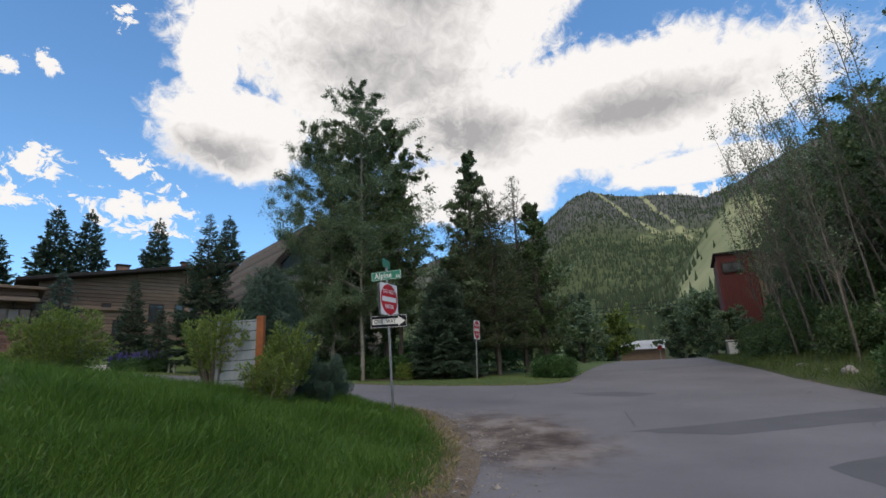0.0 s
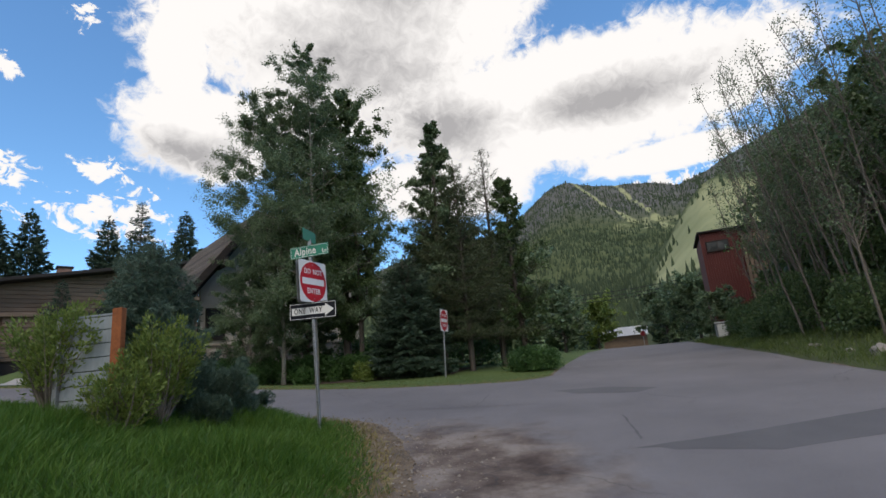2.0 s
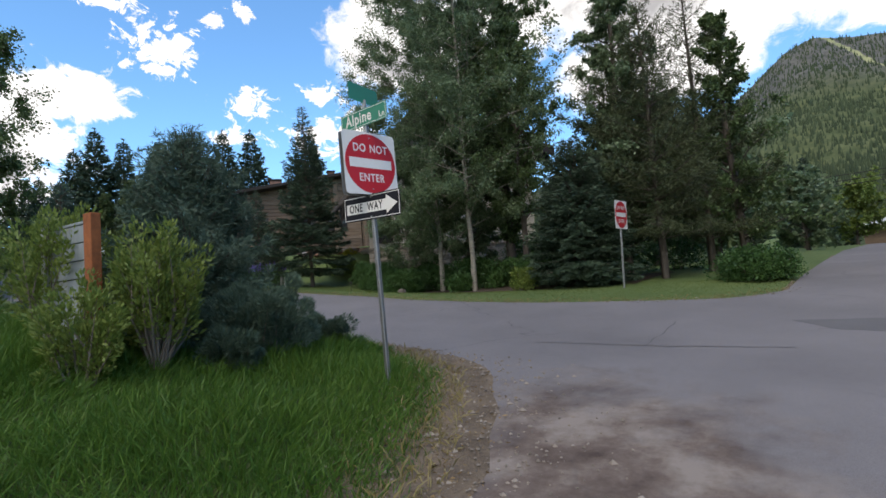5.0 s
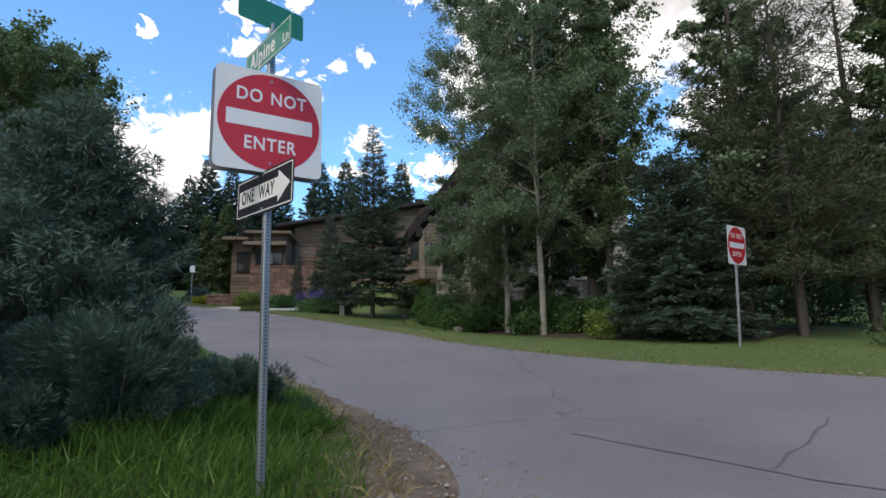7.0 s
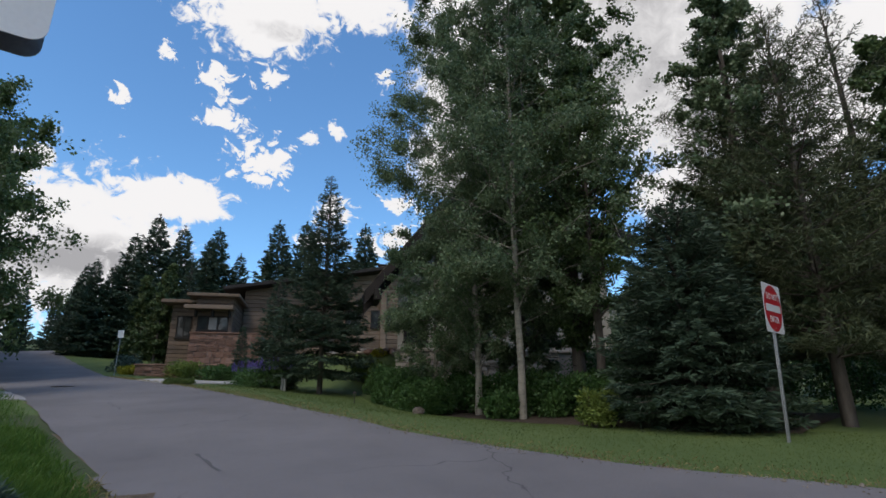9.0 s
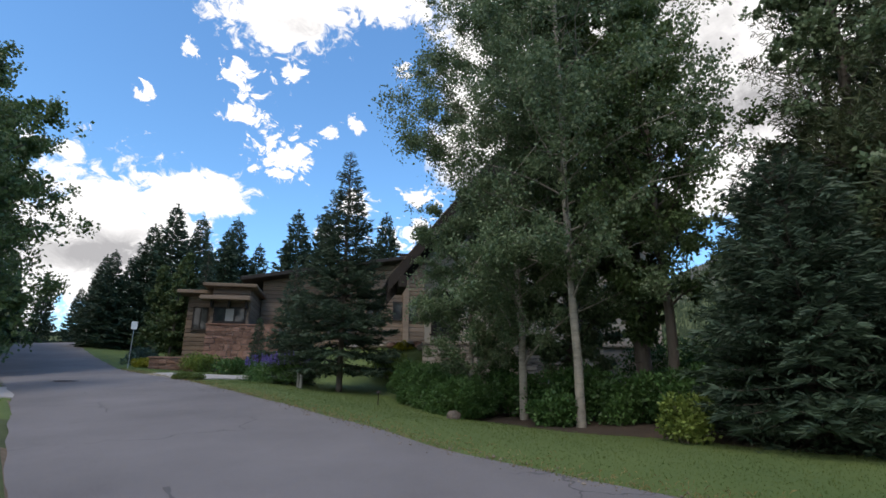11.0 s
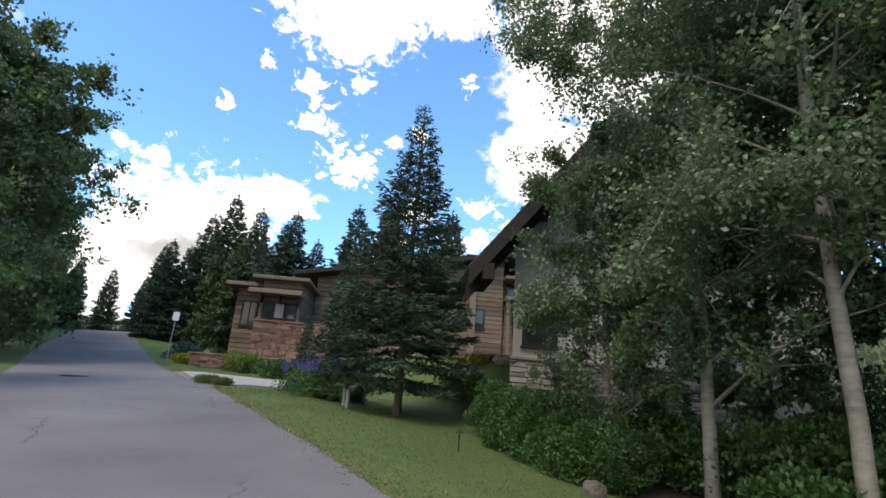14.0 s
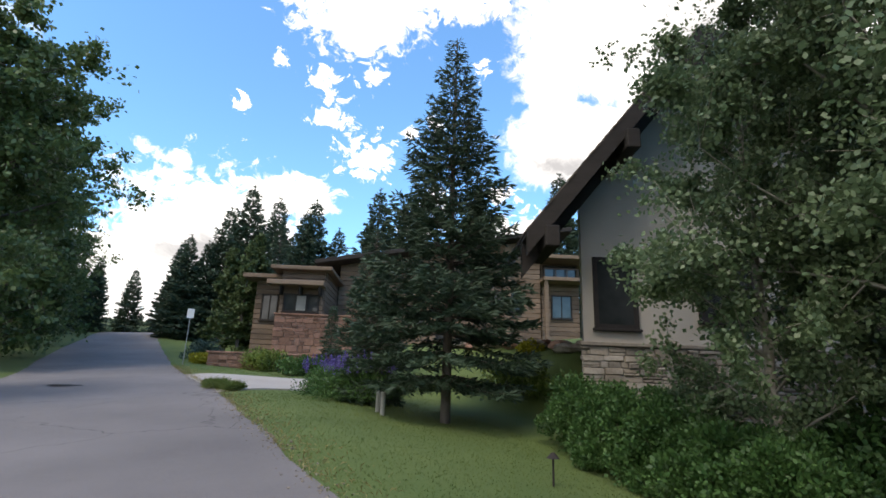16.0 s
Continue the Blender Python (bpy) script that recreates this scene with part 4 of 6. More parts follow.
def plain_sign(x, y, top, rz, tilt):
    base = gz(x, y)
    e = thing("no_entry_sign", pose(x, y, base, *tilt), "no-entry sign on a steel post in the lawn", "street sign")
    perforated_post(e, top - base - 0.02, 0.045)
    no_entry(e, pose(0, 0, top - base - 0.38, 0, 0, rz) @ pose(0, -0.03, 0))
    return e


plain_sign(-4.72, 19.25, 3.27, 87, (0, 2.5, 0))


def parking_sign(x, y, top, rz):
    base = gz(x, y)
    e = thing("parking_sign", pose(x, y, base, 0, 0, rz), "small pale sign plate on a thin post", "street sign")
    perforated_post(e, top - base, 0.045)
    b = part("plate", plate(0.32, 0.46, 0.03, -0.034, -0.031), M_WHITE, e)
    b.matrix_local = pose(0, 0, top - base - 0.24)
    return e


parking_sign(-39.1, 17.5, 5.85, 75)
parking_sign(-61.9, 17.9, 7.55, 75)


# ---- houses ----
def stone_course(parent, x0, x1, z0, z1, y, mat, rng, hmin=0.1, hmax=0.26, wmin=0.18, wmax=0.55):
    """Ledge stones in broken courses on the face y (facing -y): each one a rough block of its own, some split in two."""
    def stone(xa, xb, za, zb):
        if xb - xa < 0.04 or zb - za < 0.03:
            return
        bm = bmesh.new()
        d = rng.uniform(0.02, 0.07)
        for v in box(bm, xa + 0.01, xb - 0.01, y - d, y + 0.02, za + 0.008, zb - 0.008):
            if v.co.y < y:
                v.co.x += rng.uniform(-0.016, 0.016); v.co.z += rng.uniform(-0.014, 0.014); v.co.y += rng.uniform(-0.012, 0.012)
        part("stone", bevel_all(bm, 0.012), mat, parent)
    z = z0
    while z < z1 - 0.03:
        h = min(rng.uniform(hmin, hmax), z1 - z)
        if z1 - z - h < 0.05:
            h = z1 - z
        x = x0
        while x < x1 - 0.02:
            w = min(rng.uniform(wmin, wmax), x1 - x)
            r = rng.random()
            if r < 0.3 and h > 0.13:
                c = z + h * rng.uniform(0.35, 0.65)
                k = x + w * rng.uniform(0.3, 0.7)
                stone(x, k, z, c); stone(k, x + w, z, c); stone(x, x + w, c, z + h)
            elif r < 0.45 and h > 0.13:
                c = z + h * rng.uniform(0.4, 0.6)
                stone(x, x + w, z, c); stone(x, x + w, c, z + h)
            else:
                stone(x, x + w, z, z + h)
            x += w
        z += h


def window_part(parent, x0, x1, z0, z1, y, mull=1, frame_mat=None, blind=-1):
    """A framed window set in the face y (facing -y): frame, panes, sill."""
    e = new("window"); e.empty_display_size = 0.1; e.parent = parent
    fm = frame_mat or M_TIMBER
    t = 0.09
    bm = bmesh.new()
    box(bm, x0, x1, y - 0.05, y + 0.03, z1 - t, z1); box(bm, x0, x1, y - 0.05, y + 0.03, z0, z0 + t)
    box(bm, x0, x0 + t, y - 0.05, y + 0.03, z0 + t, z1 - t); box(bm, x1 - t, x1, y - 0.05, y + 0.03, z0 + t, z1 - t)
    for k in range(1, mull + 1):
        xm = x0 + (x1 - x0) * k / (mull + 1)
        box(bm, xm - 0.03, xm + 0.03, y - 0.045, y + 0.03, z0 + t, z1 - t)
    part("frame", bm, fm, e)
    for k in range(mull + 1):
        a, b = x0 + (x1 - x0) * k / (mull + 1), x0 + (x1 - x0) * (k + 1) / (mull + 1)
        part("pane", boxed(a + 0.03, b - 0.03, y - 0.012, y - 0.004, z0 + t * 0.8, z1 - t * 0.8), M_GLASS, e)
        if k == blind:
            part("curtain", boxed(a + 0.08, b - 0.08, y - 0.018, y - 0.0125, z0 + t * 1.1, z1 - t * 1.1), M_CURTAIN, e, "drawn pale curtain")
    part("sill", boxed(x0 - 0.05, x1 + 0.05, y - 0.09, y + 0.0, z0 - 0.06, z0 - 0.003, 0.008), fm, e)
    return e


def gable_house():
    """Stucco house whose gable end faces the street over a ledge-stone base; the roof is steep on one side, low on the other."""
    rng = random.Random(5)
    W, D, base = 9.5, 8.0, 1.2
    apex_x, apex_z = 2.5, 10.55
    eaves = ((-1.45, 5.55), (W + 0.9, 8.55))
    e = thing("house", pose(-18.6, 22.9, 0, 0, 0, 60), "grey stucco house with dark timber gable and stone base", "house")

    def roof_z(x):
        x_e, z_e = eaves[0] if x < apex_x else eaves[1]
        return z_e + (apex_z - z_e) * (x - x_e) / (apex_x - x_e)
    bm = bmesh.new()
    pts = [(0, base), (W, base), (W, roof_z(W) - 0.15), (apex_x, apex_z - 0.2), (0, roof_z(0) - 0.15)]
    f = bm.faces.new([bm.verts.new((x, 0.0, z)) for x, z in pts])
    ex = bmesh.ops.extrude_face_region(bm, geom=[f])
    bmesh.ops.translate(bm, verts=[v for v in ex["geom"] if isinstance(v, bmesh.types.BMVert)], vec=(0, D, 0))
    # the side wall runs back askew under the roof
    for v in bm.verts:
        if v.co.y > D - 0.1 and v.co.x < 0.1:
            v.co.x, v.co.z = 2.45, (base if v.co.z < base + 0.1 else roof_z(2.45) - 0.2)
    bmesh.ops.triangulate(bm, faces=bm.faces[:])
    bmesh.ops.recalc_face_normals(bm, faces=bm.faces[:])
    part("wall", bm, M_STUCCO, e)
    for x_e, z_e in eaves:
        n = 24
        # courses of shingles, each lapping the one below
        for k in range(n):
            bm = bmesh.new()
            f0, f1 = k / n, min(1, (k + 1.25) / n)
            xa, xb = x_e + (apex_x - x_e) * f0, x_e + (apex_x - x_e) * f1
            za, zb = z_e + (apex_z - z_e) * f0, z_e + (apex_z - z_e) * f1
            up, y0 = 0.05, -1.28 - 0.02 * (k % 3)
            vs = [bm.verts.new(c) for c in ((xa, y0, za + up), (xa, D + 1, za + up), (xb, D + 1, zb + 0.012), (xb, y0, zb + 0.012),
                                            (xa, y0, za), (xa, D + 1, za), (xb, D + 1, zb - 0.02), (xb, y0, zb - 0.02))]
            for q in ((0, 1, 2, 3), (7, 6, 5, 4), (0, 4, 5, 1), (0, 3, 7, 4), (1, 5, 6, 2)):
                bm.faces.new([vs[i] for i in q])
            bmesh.ops.recalc_face_normals(bm, faces=bm.faces[:])
            part("shingle_course", bm, M_SHINGLE, e)

        def slab(y0, y1, drop0, drop1):
            bm = bmesh.new()
            vs = [bm.verts.new(c) for c in ((x_e, y0, z_e - drop0), (apex_x, y0, apex_z - drop0), (apex_x, y0, apex_z - drop1), (x_e, y0, z_e - drop1),
                                            (x_e, y1, z_e - drop0), (apex_x, y1, apex_z - drop0), (apex_x, y1, apex_z - drop1), (x_e, y1, z_e - drop1))]
            for q in ((0, 1, 2, 3), (7, 6, 5, 4), (0, 4, 5, 1), (3, 2, 6, 7), (0, 3, 7, 4), (1, 5, 6, 2)):
                bm.faces.new([vs[i] for i in q])
            bmesh.ops.recalc_face_normals(bm, faces=bm.faces[:])
            return bm
        part("soffit", slab(-1.1, D + 0.95, 0.03, 0.10), M_TIMBER, e)
        part("bargeboard", slab(-1.30, -1.12, 0.0, 0.5), M_TIMBER, e)
        part("inner_rafter", slab(-0.72, -0.55, 0.12, 0.85), M_TIMBER, e)
        for k in (0.12, 0.56, 0.97):
            xb, zb = x_e + (apex_x - x_e) * k, z_e + (apex_z - z_e) * k
            part("beam_end", boxed(xb - 0.14, xb + 0.14, -1.42, 0.1, zb - 0.95, zb - 0.52, 0.02), M_TIMBER, e)
    for x0, x1, z0, z1 in ((0.24, 1.2, 3.82, 5.38), (2.55, 3.85, 4.05, 5.45), (5.4, 6.8, 4.05, 5.45)):
        window_part(e, x0, x1, z0, z1, -0.02, 0 if x0 < 1 else 1)
    part("stone_cap", boxed(-0.1, W + 0.05, -0.13, -0.003, 3.44, 3.52, 0.012), M_STONE, e)
    part("mortar_bed", boxed(-0.06, W + 0.03, -0.045, -0.004, base, 3.44), M_MORTAR, e)
    stone_course(e, -0.08, 6.9, 1.75, 3.43, -0.045, M_STONE, rng, 0.09, 0.22, 0.16, 0.5)
    return e


gable_house()


def log_block(parent, x0, x1, y0, y1, z0, z1, board=0.3):
    """Walls of wide lapped horizontal boards on all four sides."""
    z = z0
    while z < z1 - 0.02:
        t = min(z + board - 0.025, z1)
        for c in ((x0, x1, y0 - 0.06, y0 + 0.1), (x0, x1, y1 - 0.1, y1 + 0.06), (x0 - 0.06, x0 + 0.1, y0 + 0.1, y1 - 0.1), (x1 - 0.1, x1 + 0.06, y0 + 0.1, y1 - 0.1)):
            part("board", boxed(*c, z, t, 0.012), M_LOG, parent)
        z += board
    part("wall_core", boxed(x0 + 0.03, x1 - 0.03, y0 + 0.03, y1 - 0.03, z0 - 1.5, z1), M_TIMBER, parent)


def lodge():
    """Long low house of brown boards on a red stone base, under a gently rising roof."""
    rng = random.Random(9)
    e = thing("lodge_house", pose(-40.4, 22.5, 0, 0, 0, 60), "brown board lodge with deep eaves and red stone base", "house")
    # bay with the street window
    log_block(e, -0.4, 2.05, 0, 5, 6.22, 8.75)
    part("mortar_bed", boxed(-0.45, 4.15, -0.35, 4, 2.8, 6.15), M_MORTAR, e)
    part("stone_cap", boxed(-0.55, 4.25, -0.46, 0.0, 6.155, 6.24, 0.015), M_REDSTONE, e)
    stone_course(e, -0.5, 4.2, 3.5, 6.15, -0.36, M_REDSTONE, rng, 0.2, 0.42, 0.22, 0.65)
    part("flat_roof", boxed(-1.0, 2.5, -0.55, 5.2, 8.76, 8.98, 0.03), M_LOG, e, "flat roof edge of brown boards")
    part("pent_roof", boxed(-1.0, 2.2, -1.0, -0.07, 7.78, 8.05, 0.03), M_LOG, e)
    for k in range(3):
        part("bracket", boxed(-0.35 + k * 1.1, -0.25 + k * 1.1, -0.7, -0.07, 7.3, 7.775, 0.01), M_TIMBER, e)
    window_part(e, -0.2, 1.85, 6.36, 7.4, -0.08, 2, blind=1)
    # recessed entrance wing
    log_block(e, -2.3, -0.5, 1.6, 8, 4.0, 8.4)
    part("flat_roof", boxed(-2.9, -0.2, 0.6, 8.6, 8.42, 8.66, 0.03), M_LOG, e, "flat roof edge of brown boards")
    window_part(e, -1.9, -0.9, 6.0, 7.6, 1.52, 1)
    # main range with the rising roof
    x0, x1, y0, y1 = 2.2, 15.6, 4.2, 13
    z0, z1 = 10.2, 12.6
    for k in range(26):
        za = 4.2 + k * 0.33
        xa = x0 if za + 0.3 < z0 else x0 + (za + 0.3 - z0) / (z1 - z0) * (x1 - x0)
        if xa < x1 - 0.5:
            part("board", boxed(xa, x1, y0 - 0.05, y0 + 0.12, za, za + 0.305, 0.012), M_LOG, e)
    bm = bmesh.new()
    vs = [bm.verts.new(c) for c in ((x0, y0 + 0.1, 2.5), (x1, y0 + 0.1, 2.5), (x1, y0 + 0.1, z1), (x0, y0 + 0.1, z0), (x0, y1, 2.5), (x1, y1, 2.5), (x1, y1, z1), (x0, y1, z0))]
    for q in ((0, 1, 2, 3), (7, 6, 5, 4), (0, 4, 5, 1), (3, 2, 6, 7), (0, 3, 7, 4), (1, 5, 6, 2)):
        bm.faces.new([vs[i] for i in q])
    bmesh.ops.recalc_face_normals(bm, faces=bm.faces[:])
    part("wall_core", bm, M_LOG, e)
    tilt = math.degrees(math.atan2(z1 - z0, x1 - x0))
    roof = part("roof", boxed(-1.5, 15.6, -1.3, 10.2, 0.0, 0.28, 0.03), M_TIMBER, e, "low-pitched roof with dark deep eaves")
    roof.matrix_local = pose(x0, y0, z0, 0, -tilt, 0)
    part("pilaster", boxed(x1 - 2.5, x1 - 2.0, y0 - 0.3, y0 - 0.053, 4.2, 12.1, 0.02), M_LOG, e)
    window_part(e, 6.6, 7.3, 7.6, 8.7, y0 - 0.07, 0)
    window_part(e, 10.2, 11.4, 7.2, 8.8, y0 - 0.07, 1)
    for cx, cw, ch in ((8.2, 0.5, 1.0), (9.8, 0.22, 0.5), (13.4, 0.3, 0.9)):
        zr = z0 + (cx - x0) / (x1 - x0) * (z1 - z0) + 0.2
        part("chimney", boxed(cx - cw, cx + cw, 6, 6 + cw * 1.6, zr, zr + ch, 0.03), M_REDSTONE, e)
        part("chimney_cap", boxed(cx - cw - 0.1, cx + cw + 0.1, 5.9, 6.1 + cw * 1.6, zr + ch + 0.003, zr + ch + 0.15, 0.02), M_TIMBER, e)
    window_part(e, 12.3, 14.3, 7.4, 8.9, y0 - 0.07, 2)
    # end wing with a glazed upper floor over a balcony
    log_block(e, 15.75, 18.3, 4.5, 9, 5.5, 9.55)
    part("balcony", boxed(15.6, 18.7, 3.1, 4.4, 9.56, 9.8, 0.02), M_LOG, e, "timber balcony slab")
    part("rail", boxed(15.6, 18.7, 3.12, 3.2, 10.3, 10.38, 0.01), M_TIMBER, e)
    for k in range(5):
        part("rail_post", boxed(15.65 + k * 0.74, 15.72 + k * 0.74, 3.12, 3.19, 9.803, 10.297), M_TIMBER, e)
    for k in range(2):
        part("balcony_post", boxed(15.7 + k * 2.7, 15.95 + k * 2.7, 3.25, 3.5, 5.0, 9.557, 0.015), M_LOG, e)
    part("upper_wall", boxed(15.75, 18.3, 4.6, 9, 9.56, 11.0), M_LOG, e)
    window_part(e, 15.9, 18.2, 9.85, 10.9, 4.58, 2)
    window_part(e, 16.4, 17.8, 7.2, 8.8, 4.42, 1)
    part("flat_roof", boxed(15.5, 19.0, 2.9, 9.3, 11.02, 11.26, 0.03), M_LOG, e, "flat roof edge of brown boards")
    # lower wing in front of the main range
    log_block(e, 4.4, 8.6, 1.8, 4.1, 4.6, 7.7)
    part("flat_roof", boxed(4.2, 8.8, 1.5, 4.1, 7.72, 7.95, 0.03), M_LOG, e, "flat roof edge of brown boards")
    window_part(e, 7.2, 7.9, 5.8, 7.0, 1.72, 0)
    return e


lodge()

# ---- trees by the lawn ----
broadleaf("aspen_tree", on(-10.45, 20.3), 14.6, 2.6, 0.17, 70000, 0.075, 11, M_ASPEN, M_BIRCH, "tall airy aspen with pale bark on the lawn", 0.085, (-0.02, 0.02), "oval", 1.5)
broadleaf("aspen_tree", on(-12.3, 20.75), 12.2, 2.7, 0.10, 165000, 0.064, 12, M_ASPEN, M_BIRCH, "pale-barked leafy aspen leaning over the lawn", 0.085, (-0.012, 0.0), "wide", 0.8)
broadleaf("aspen_tree", on(-12.5, 22.9), 11.8, 2.0, 0.06, 76000, 0.1, 13, M_ASPEN, M_BARK, "dense green aspen between house and lawn", 0.12, (0, 0), "oval", 1.0)
broadleaf("poplar_tree", on(-10.1, 22.6), 14.3, 1.7, 0.08, 60000, 0.115, 14, M_COTTON, M_BARK, "dense columnar poplar behind the aspens", 0.18, (0, 0), "column")
broadleaf("cottonwood_tree", on(-9.3, 22.0), 9.0, 2.0, 0.25, 26000, 0.09, 16, M_COTTON, M_BARK, "dark-barked tree among the aspens", 0.11, (0, 0), "oval")
broadleaf("aspen_tree", on(-5.7, 22.4), 11.3, 1.8, 0.1, 38000, 0.1, 18, M_ASPEN, M_BARK, "tall green aspen rising among pines", 0.15, (0, 0), "cone")
spruce("pine_tree", on(-6.0, 23.4), 10.0, 2.3, 21, M_PINE, "ragged tall pine on the corner lawn", 0.12, 2.8, 0.16, 0.33, 0.8, 0.42, 0.35, 0.25, 0.6)
spruce("pine_tree", on(-4.4, 21.9), 8.9, 1.9, 22, M_PINE, "ragged brownish pine on the corner lawn", 0.14, 3.5, 0.15, 0.33, 0.75, 0.42, 0.35, 0.25, 0.6)
spruce("pine_tree", on(-3.6, 24.4), 10.2, 1.9, 20, M_PINE, "ragged green pine behind the corner lawn", 0.12, 1.8, 0.18, 0.34, 0.8, 0.46, 0.35, 0.25, 0.6)
broadleaf("aspen_tree", on(-2.6, 24.6), 8.8, 1.7, 0.1, 26000, 0.1, 17, M_COTTON, M_BARK, "green tree at the back of the corner lawn", 0.14, (0, 0), "cone")
spruce("spruce_tree", on(-6.45, 20.6), 4.6, 1.9, 23, M_SPRUCE, "low broad dark spruce on the corner lawn", 0.03, 2.8, 0.14, 0.12, 0.7, 0.26)
spruce("spruce_tree", on(-19.75, 20.2), 8.7, 2.05, 24, M_SPRUCE, "shapely spruce standing on the mown lawn", 0.10, 3.4, 0.15, 0.14, 1.0, 0.36, 0.12, 0.36)
spruce("spruce_tree", on(-26.4, 21.5), 5.4, 1.3, 25, M_SPRUCE, "slender spruce before the lodge", 0.05, 1.4, 0.2)
spruce("spruce_tree", on(-22.3, 19.8), 3.3, 0.8, 29, M_SPRUCE, "small spruce near the lodge drive", 0.05, 1.4, 0.16)
spruce("spruce_tree", on(-34.3, 23.1), 3.0, 0.55, 26, M_SPRUCE, "young narrow spruce by the stone wall", 0.05, 1.4, 0.16)
# far conifers round the lodge
far = spruce("spruce_tree", on(-60.0, 23.5), 15.0, 3.3, 27, M_SPRUCE, "tall spruce in a dark row", 0.05, 0.62, 0.42, 0.22, 0.9, 0.34)
far["group"] = "row of far spruces"
for x, y, s, r in ((-59.5, 26, .94, 40), (-58.5, 29.3, .95, 80), (-57.5, 31.5, .76, 130), (-61.5, 22, .85, 350), (-57, 28, .85, 200), (-51.8, 33, .98, 260), (-50.5, 35.5, .98, 310), (-60.8, 18.9, .62, 20),
                   (-60.5, 20.4, .6, 70), (-64, 18.7, .6, 120), (-40, 44, 1.0, 10), (-32, 46, .8, 50), (-70.9, 12.2, .5, 90), (-78, 12.0, .5, 33), (-66, 9.5, .6, 55), (-46, 40, .95, 220)):
    copy_thing(far, on(x, y, r, 0, s))
broadleaf("larch_tree", on(-47.5, 20.5), 7.2, 1.2, 0.08, 12000, 0.2, 28, M_LARCH, M_BARK, "pale green young larch beside the drive", 0.1, (0, 0), "cone")
for x, y, h, sd in ((-44.6, 20.9, 7.6, 128), (-46.2, 21.8, 8.4, 129)):
    broadleaf("larch_tree", on(x, y), h, 1.15, 0.06, 11000, 0.19, sd, M_LARCH, M_BARK, "pale green slender larch before the lodge", 0.1, (0, 0), "cone")
spruce("spruce_tree", on(-45.6, 23.0), 9.0, 1.7, 130, M_SPRUCE, "dark spruce beside the lodge", 0.05, 0.9, 0.3)
# cottonwoods on the near verge of the side street
cw = broadleaf("cottonwood_tree", on(-38, 7.6), 14.5, 4.3, 0.05, 52000, 0.24, 31, M_COTTON, M_BARK, "large dense cottonwood overhanging the street", 0.35, (0, 0), "wide")
for x, y, s, r in ((-45, 8.0, .95, 70), (-53, 8.0, .85, 140), (-61, 8.5, .75, 230)):
    copy_thing(cw, on(x, y, r, 0, s))

broadleaf("cottonwood_tree", on(-24.5, 7.6), 9.8, 3.1, 0.05, 110000, 0.105, 131, M_COTTON, M_BARK, "dense cottonwood on the meadow side of the street", 0.2, (0, 0), "wide")

# ---- things at the junction's corner ----
spruce("juniper", on(-6.75, 8.75), 3.0, 0.98, 41, M_JUNIPER, "blue-green juniper at the street corner", 0.02, 13.0, 0.085, 0.3, 0.72, 0.2, 0.5, 0.3, 0.6)
shrub("juniper_bush", on(-5.5, 9.0), (0.85, 0.7, 0.95), 46000, 0.07, 46, M_JUNIPER, "spreading blue-green juniper at the street corner", 20, slim=0.13, shoots=0.4)
shrub("juniper_bush", on(-6.3, 10.1), (0.85, 0.6, 0.6), 32000, 0.07, 47, M_JUNIPER, "low spreading juniper at the street corner", 16, slim=0.13, shoots=0.4)
shrub("willow_bush", on(-5.45, 7.75, 0, 0.2), (0.55, 0.42, 1.25), 7500, 0.065, 42, M_WILLOW, "yellow-green leafy bush at the meadow's edge", 44, slim=0.42, shoots=0.6, lobes=5)
shrub("willow_bush", on(-6.85, 7.2, 0, 0.25), (0.75, 0.6, 1.35), 9000, 0.065, 43, M_WILLOW, "yellow-green leafy bush beside the plank screen", 44, slim=0.42, shoots=0.6, lobes=5)
shrub("willow_bush", on(-5.45, 7.08), (0.5, 0.4, 0.85), 5000, 0.06, 97, M_WILLOW, "low yellow-green bush before the plank screen", 26, slim=0.42, shoots=0.6, lobes=5)
shrub("juniper_bush", on(-5.35, 8.45), (0.5, 0.4, 0.42), 22000, 0.07, 146, M_JUNIPER, "low blue-green juniper before the willow", 16, slim=0.13, shoots=0.4)
shrub("sage_tuft", on(-5.72, 10.72), (0.2, 0.2, 0.22), 2600, 0.05, 98, M_JUNIPER, "small grey-green tuft at the gravel edge", 10, slim=0.2, shoots=0.5)
shrub("willow_bush", on(-10.5, 6.5), (1.1, 1.0, 1.5), 9000, 0.08, 45, M_WILLOW, "broad yellow-green bush on the meadow bank", 26, slim=0.4, shoots=0.5)
spruce("spruce_tree", on(-14.5, 9.2), 3.4, 0.9, 48, M_SPRUCE_BLUE, "small blue spruce on the meadow bank", 0.05, 1.3, 0.16)
shrub("round_bush", on(-1.9, 20.9), (1.05, 0.9, 0.8), 14000, 0.065, 44, M_HEDGE, "round clipped green bush on the lawn", 14, lobes=60)
for i, (x, y, sx, sy, sz) in enumerate(((-17.0, 21.2, .9, .8, 1.1), (-15.9, 20.85, .9, .8, 1.1), (-14.8, 20.5, .9, .75, 1.05), (-13.7, 20.1, .85, .75, .95))):
    shrub("hedge_bush", on(x, y), (sx, sy, sz), 24000, 0.056, 50 + i, M_HEDGE, "dark green leafy bush before the stone base", 16, lobes=40)["group"] = "bushes before the stucco house"

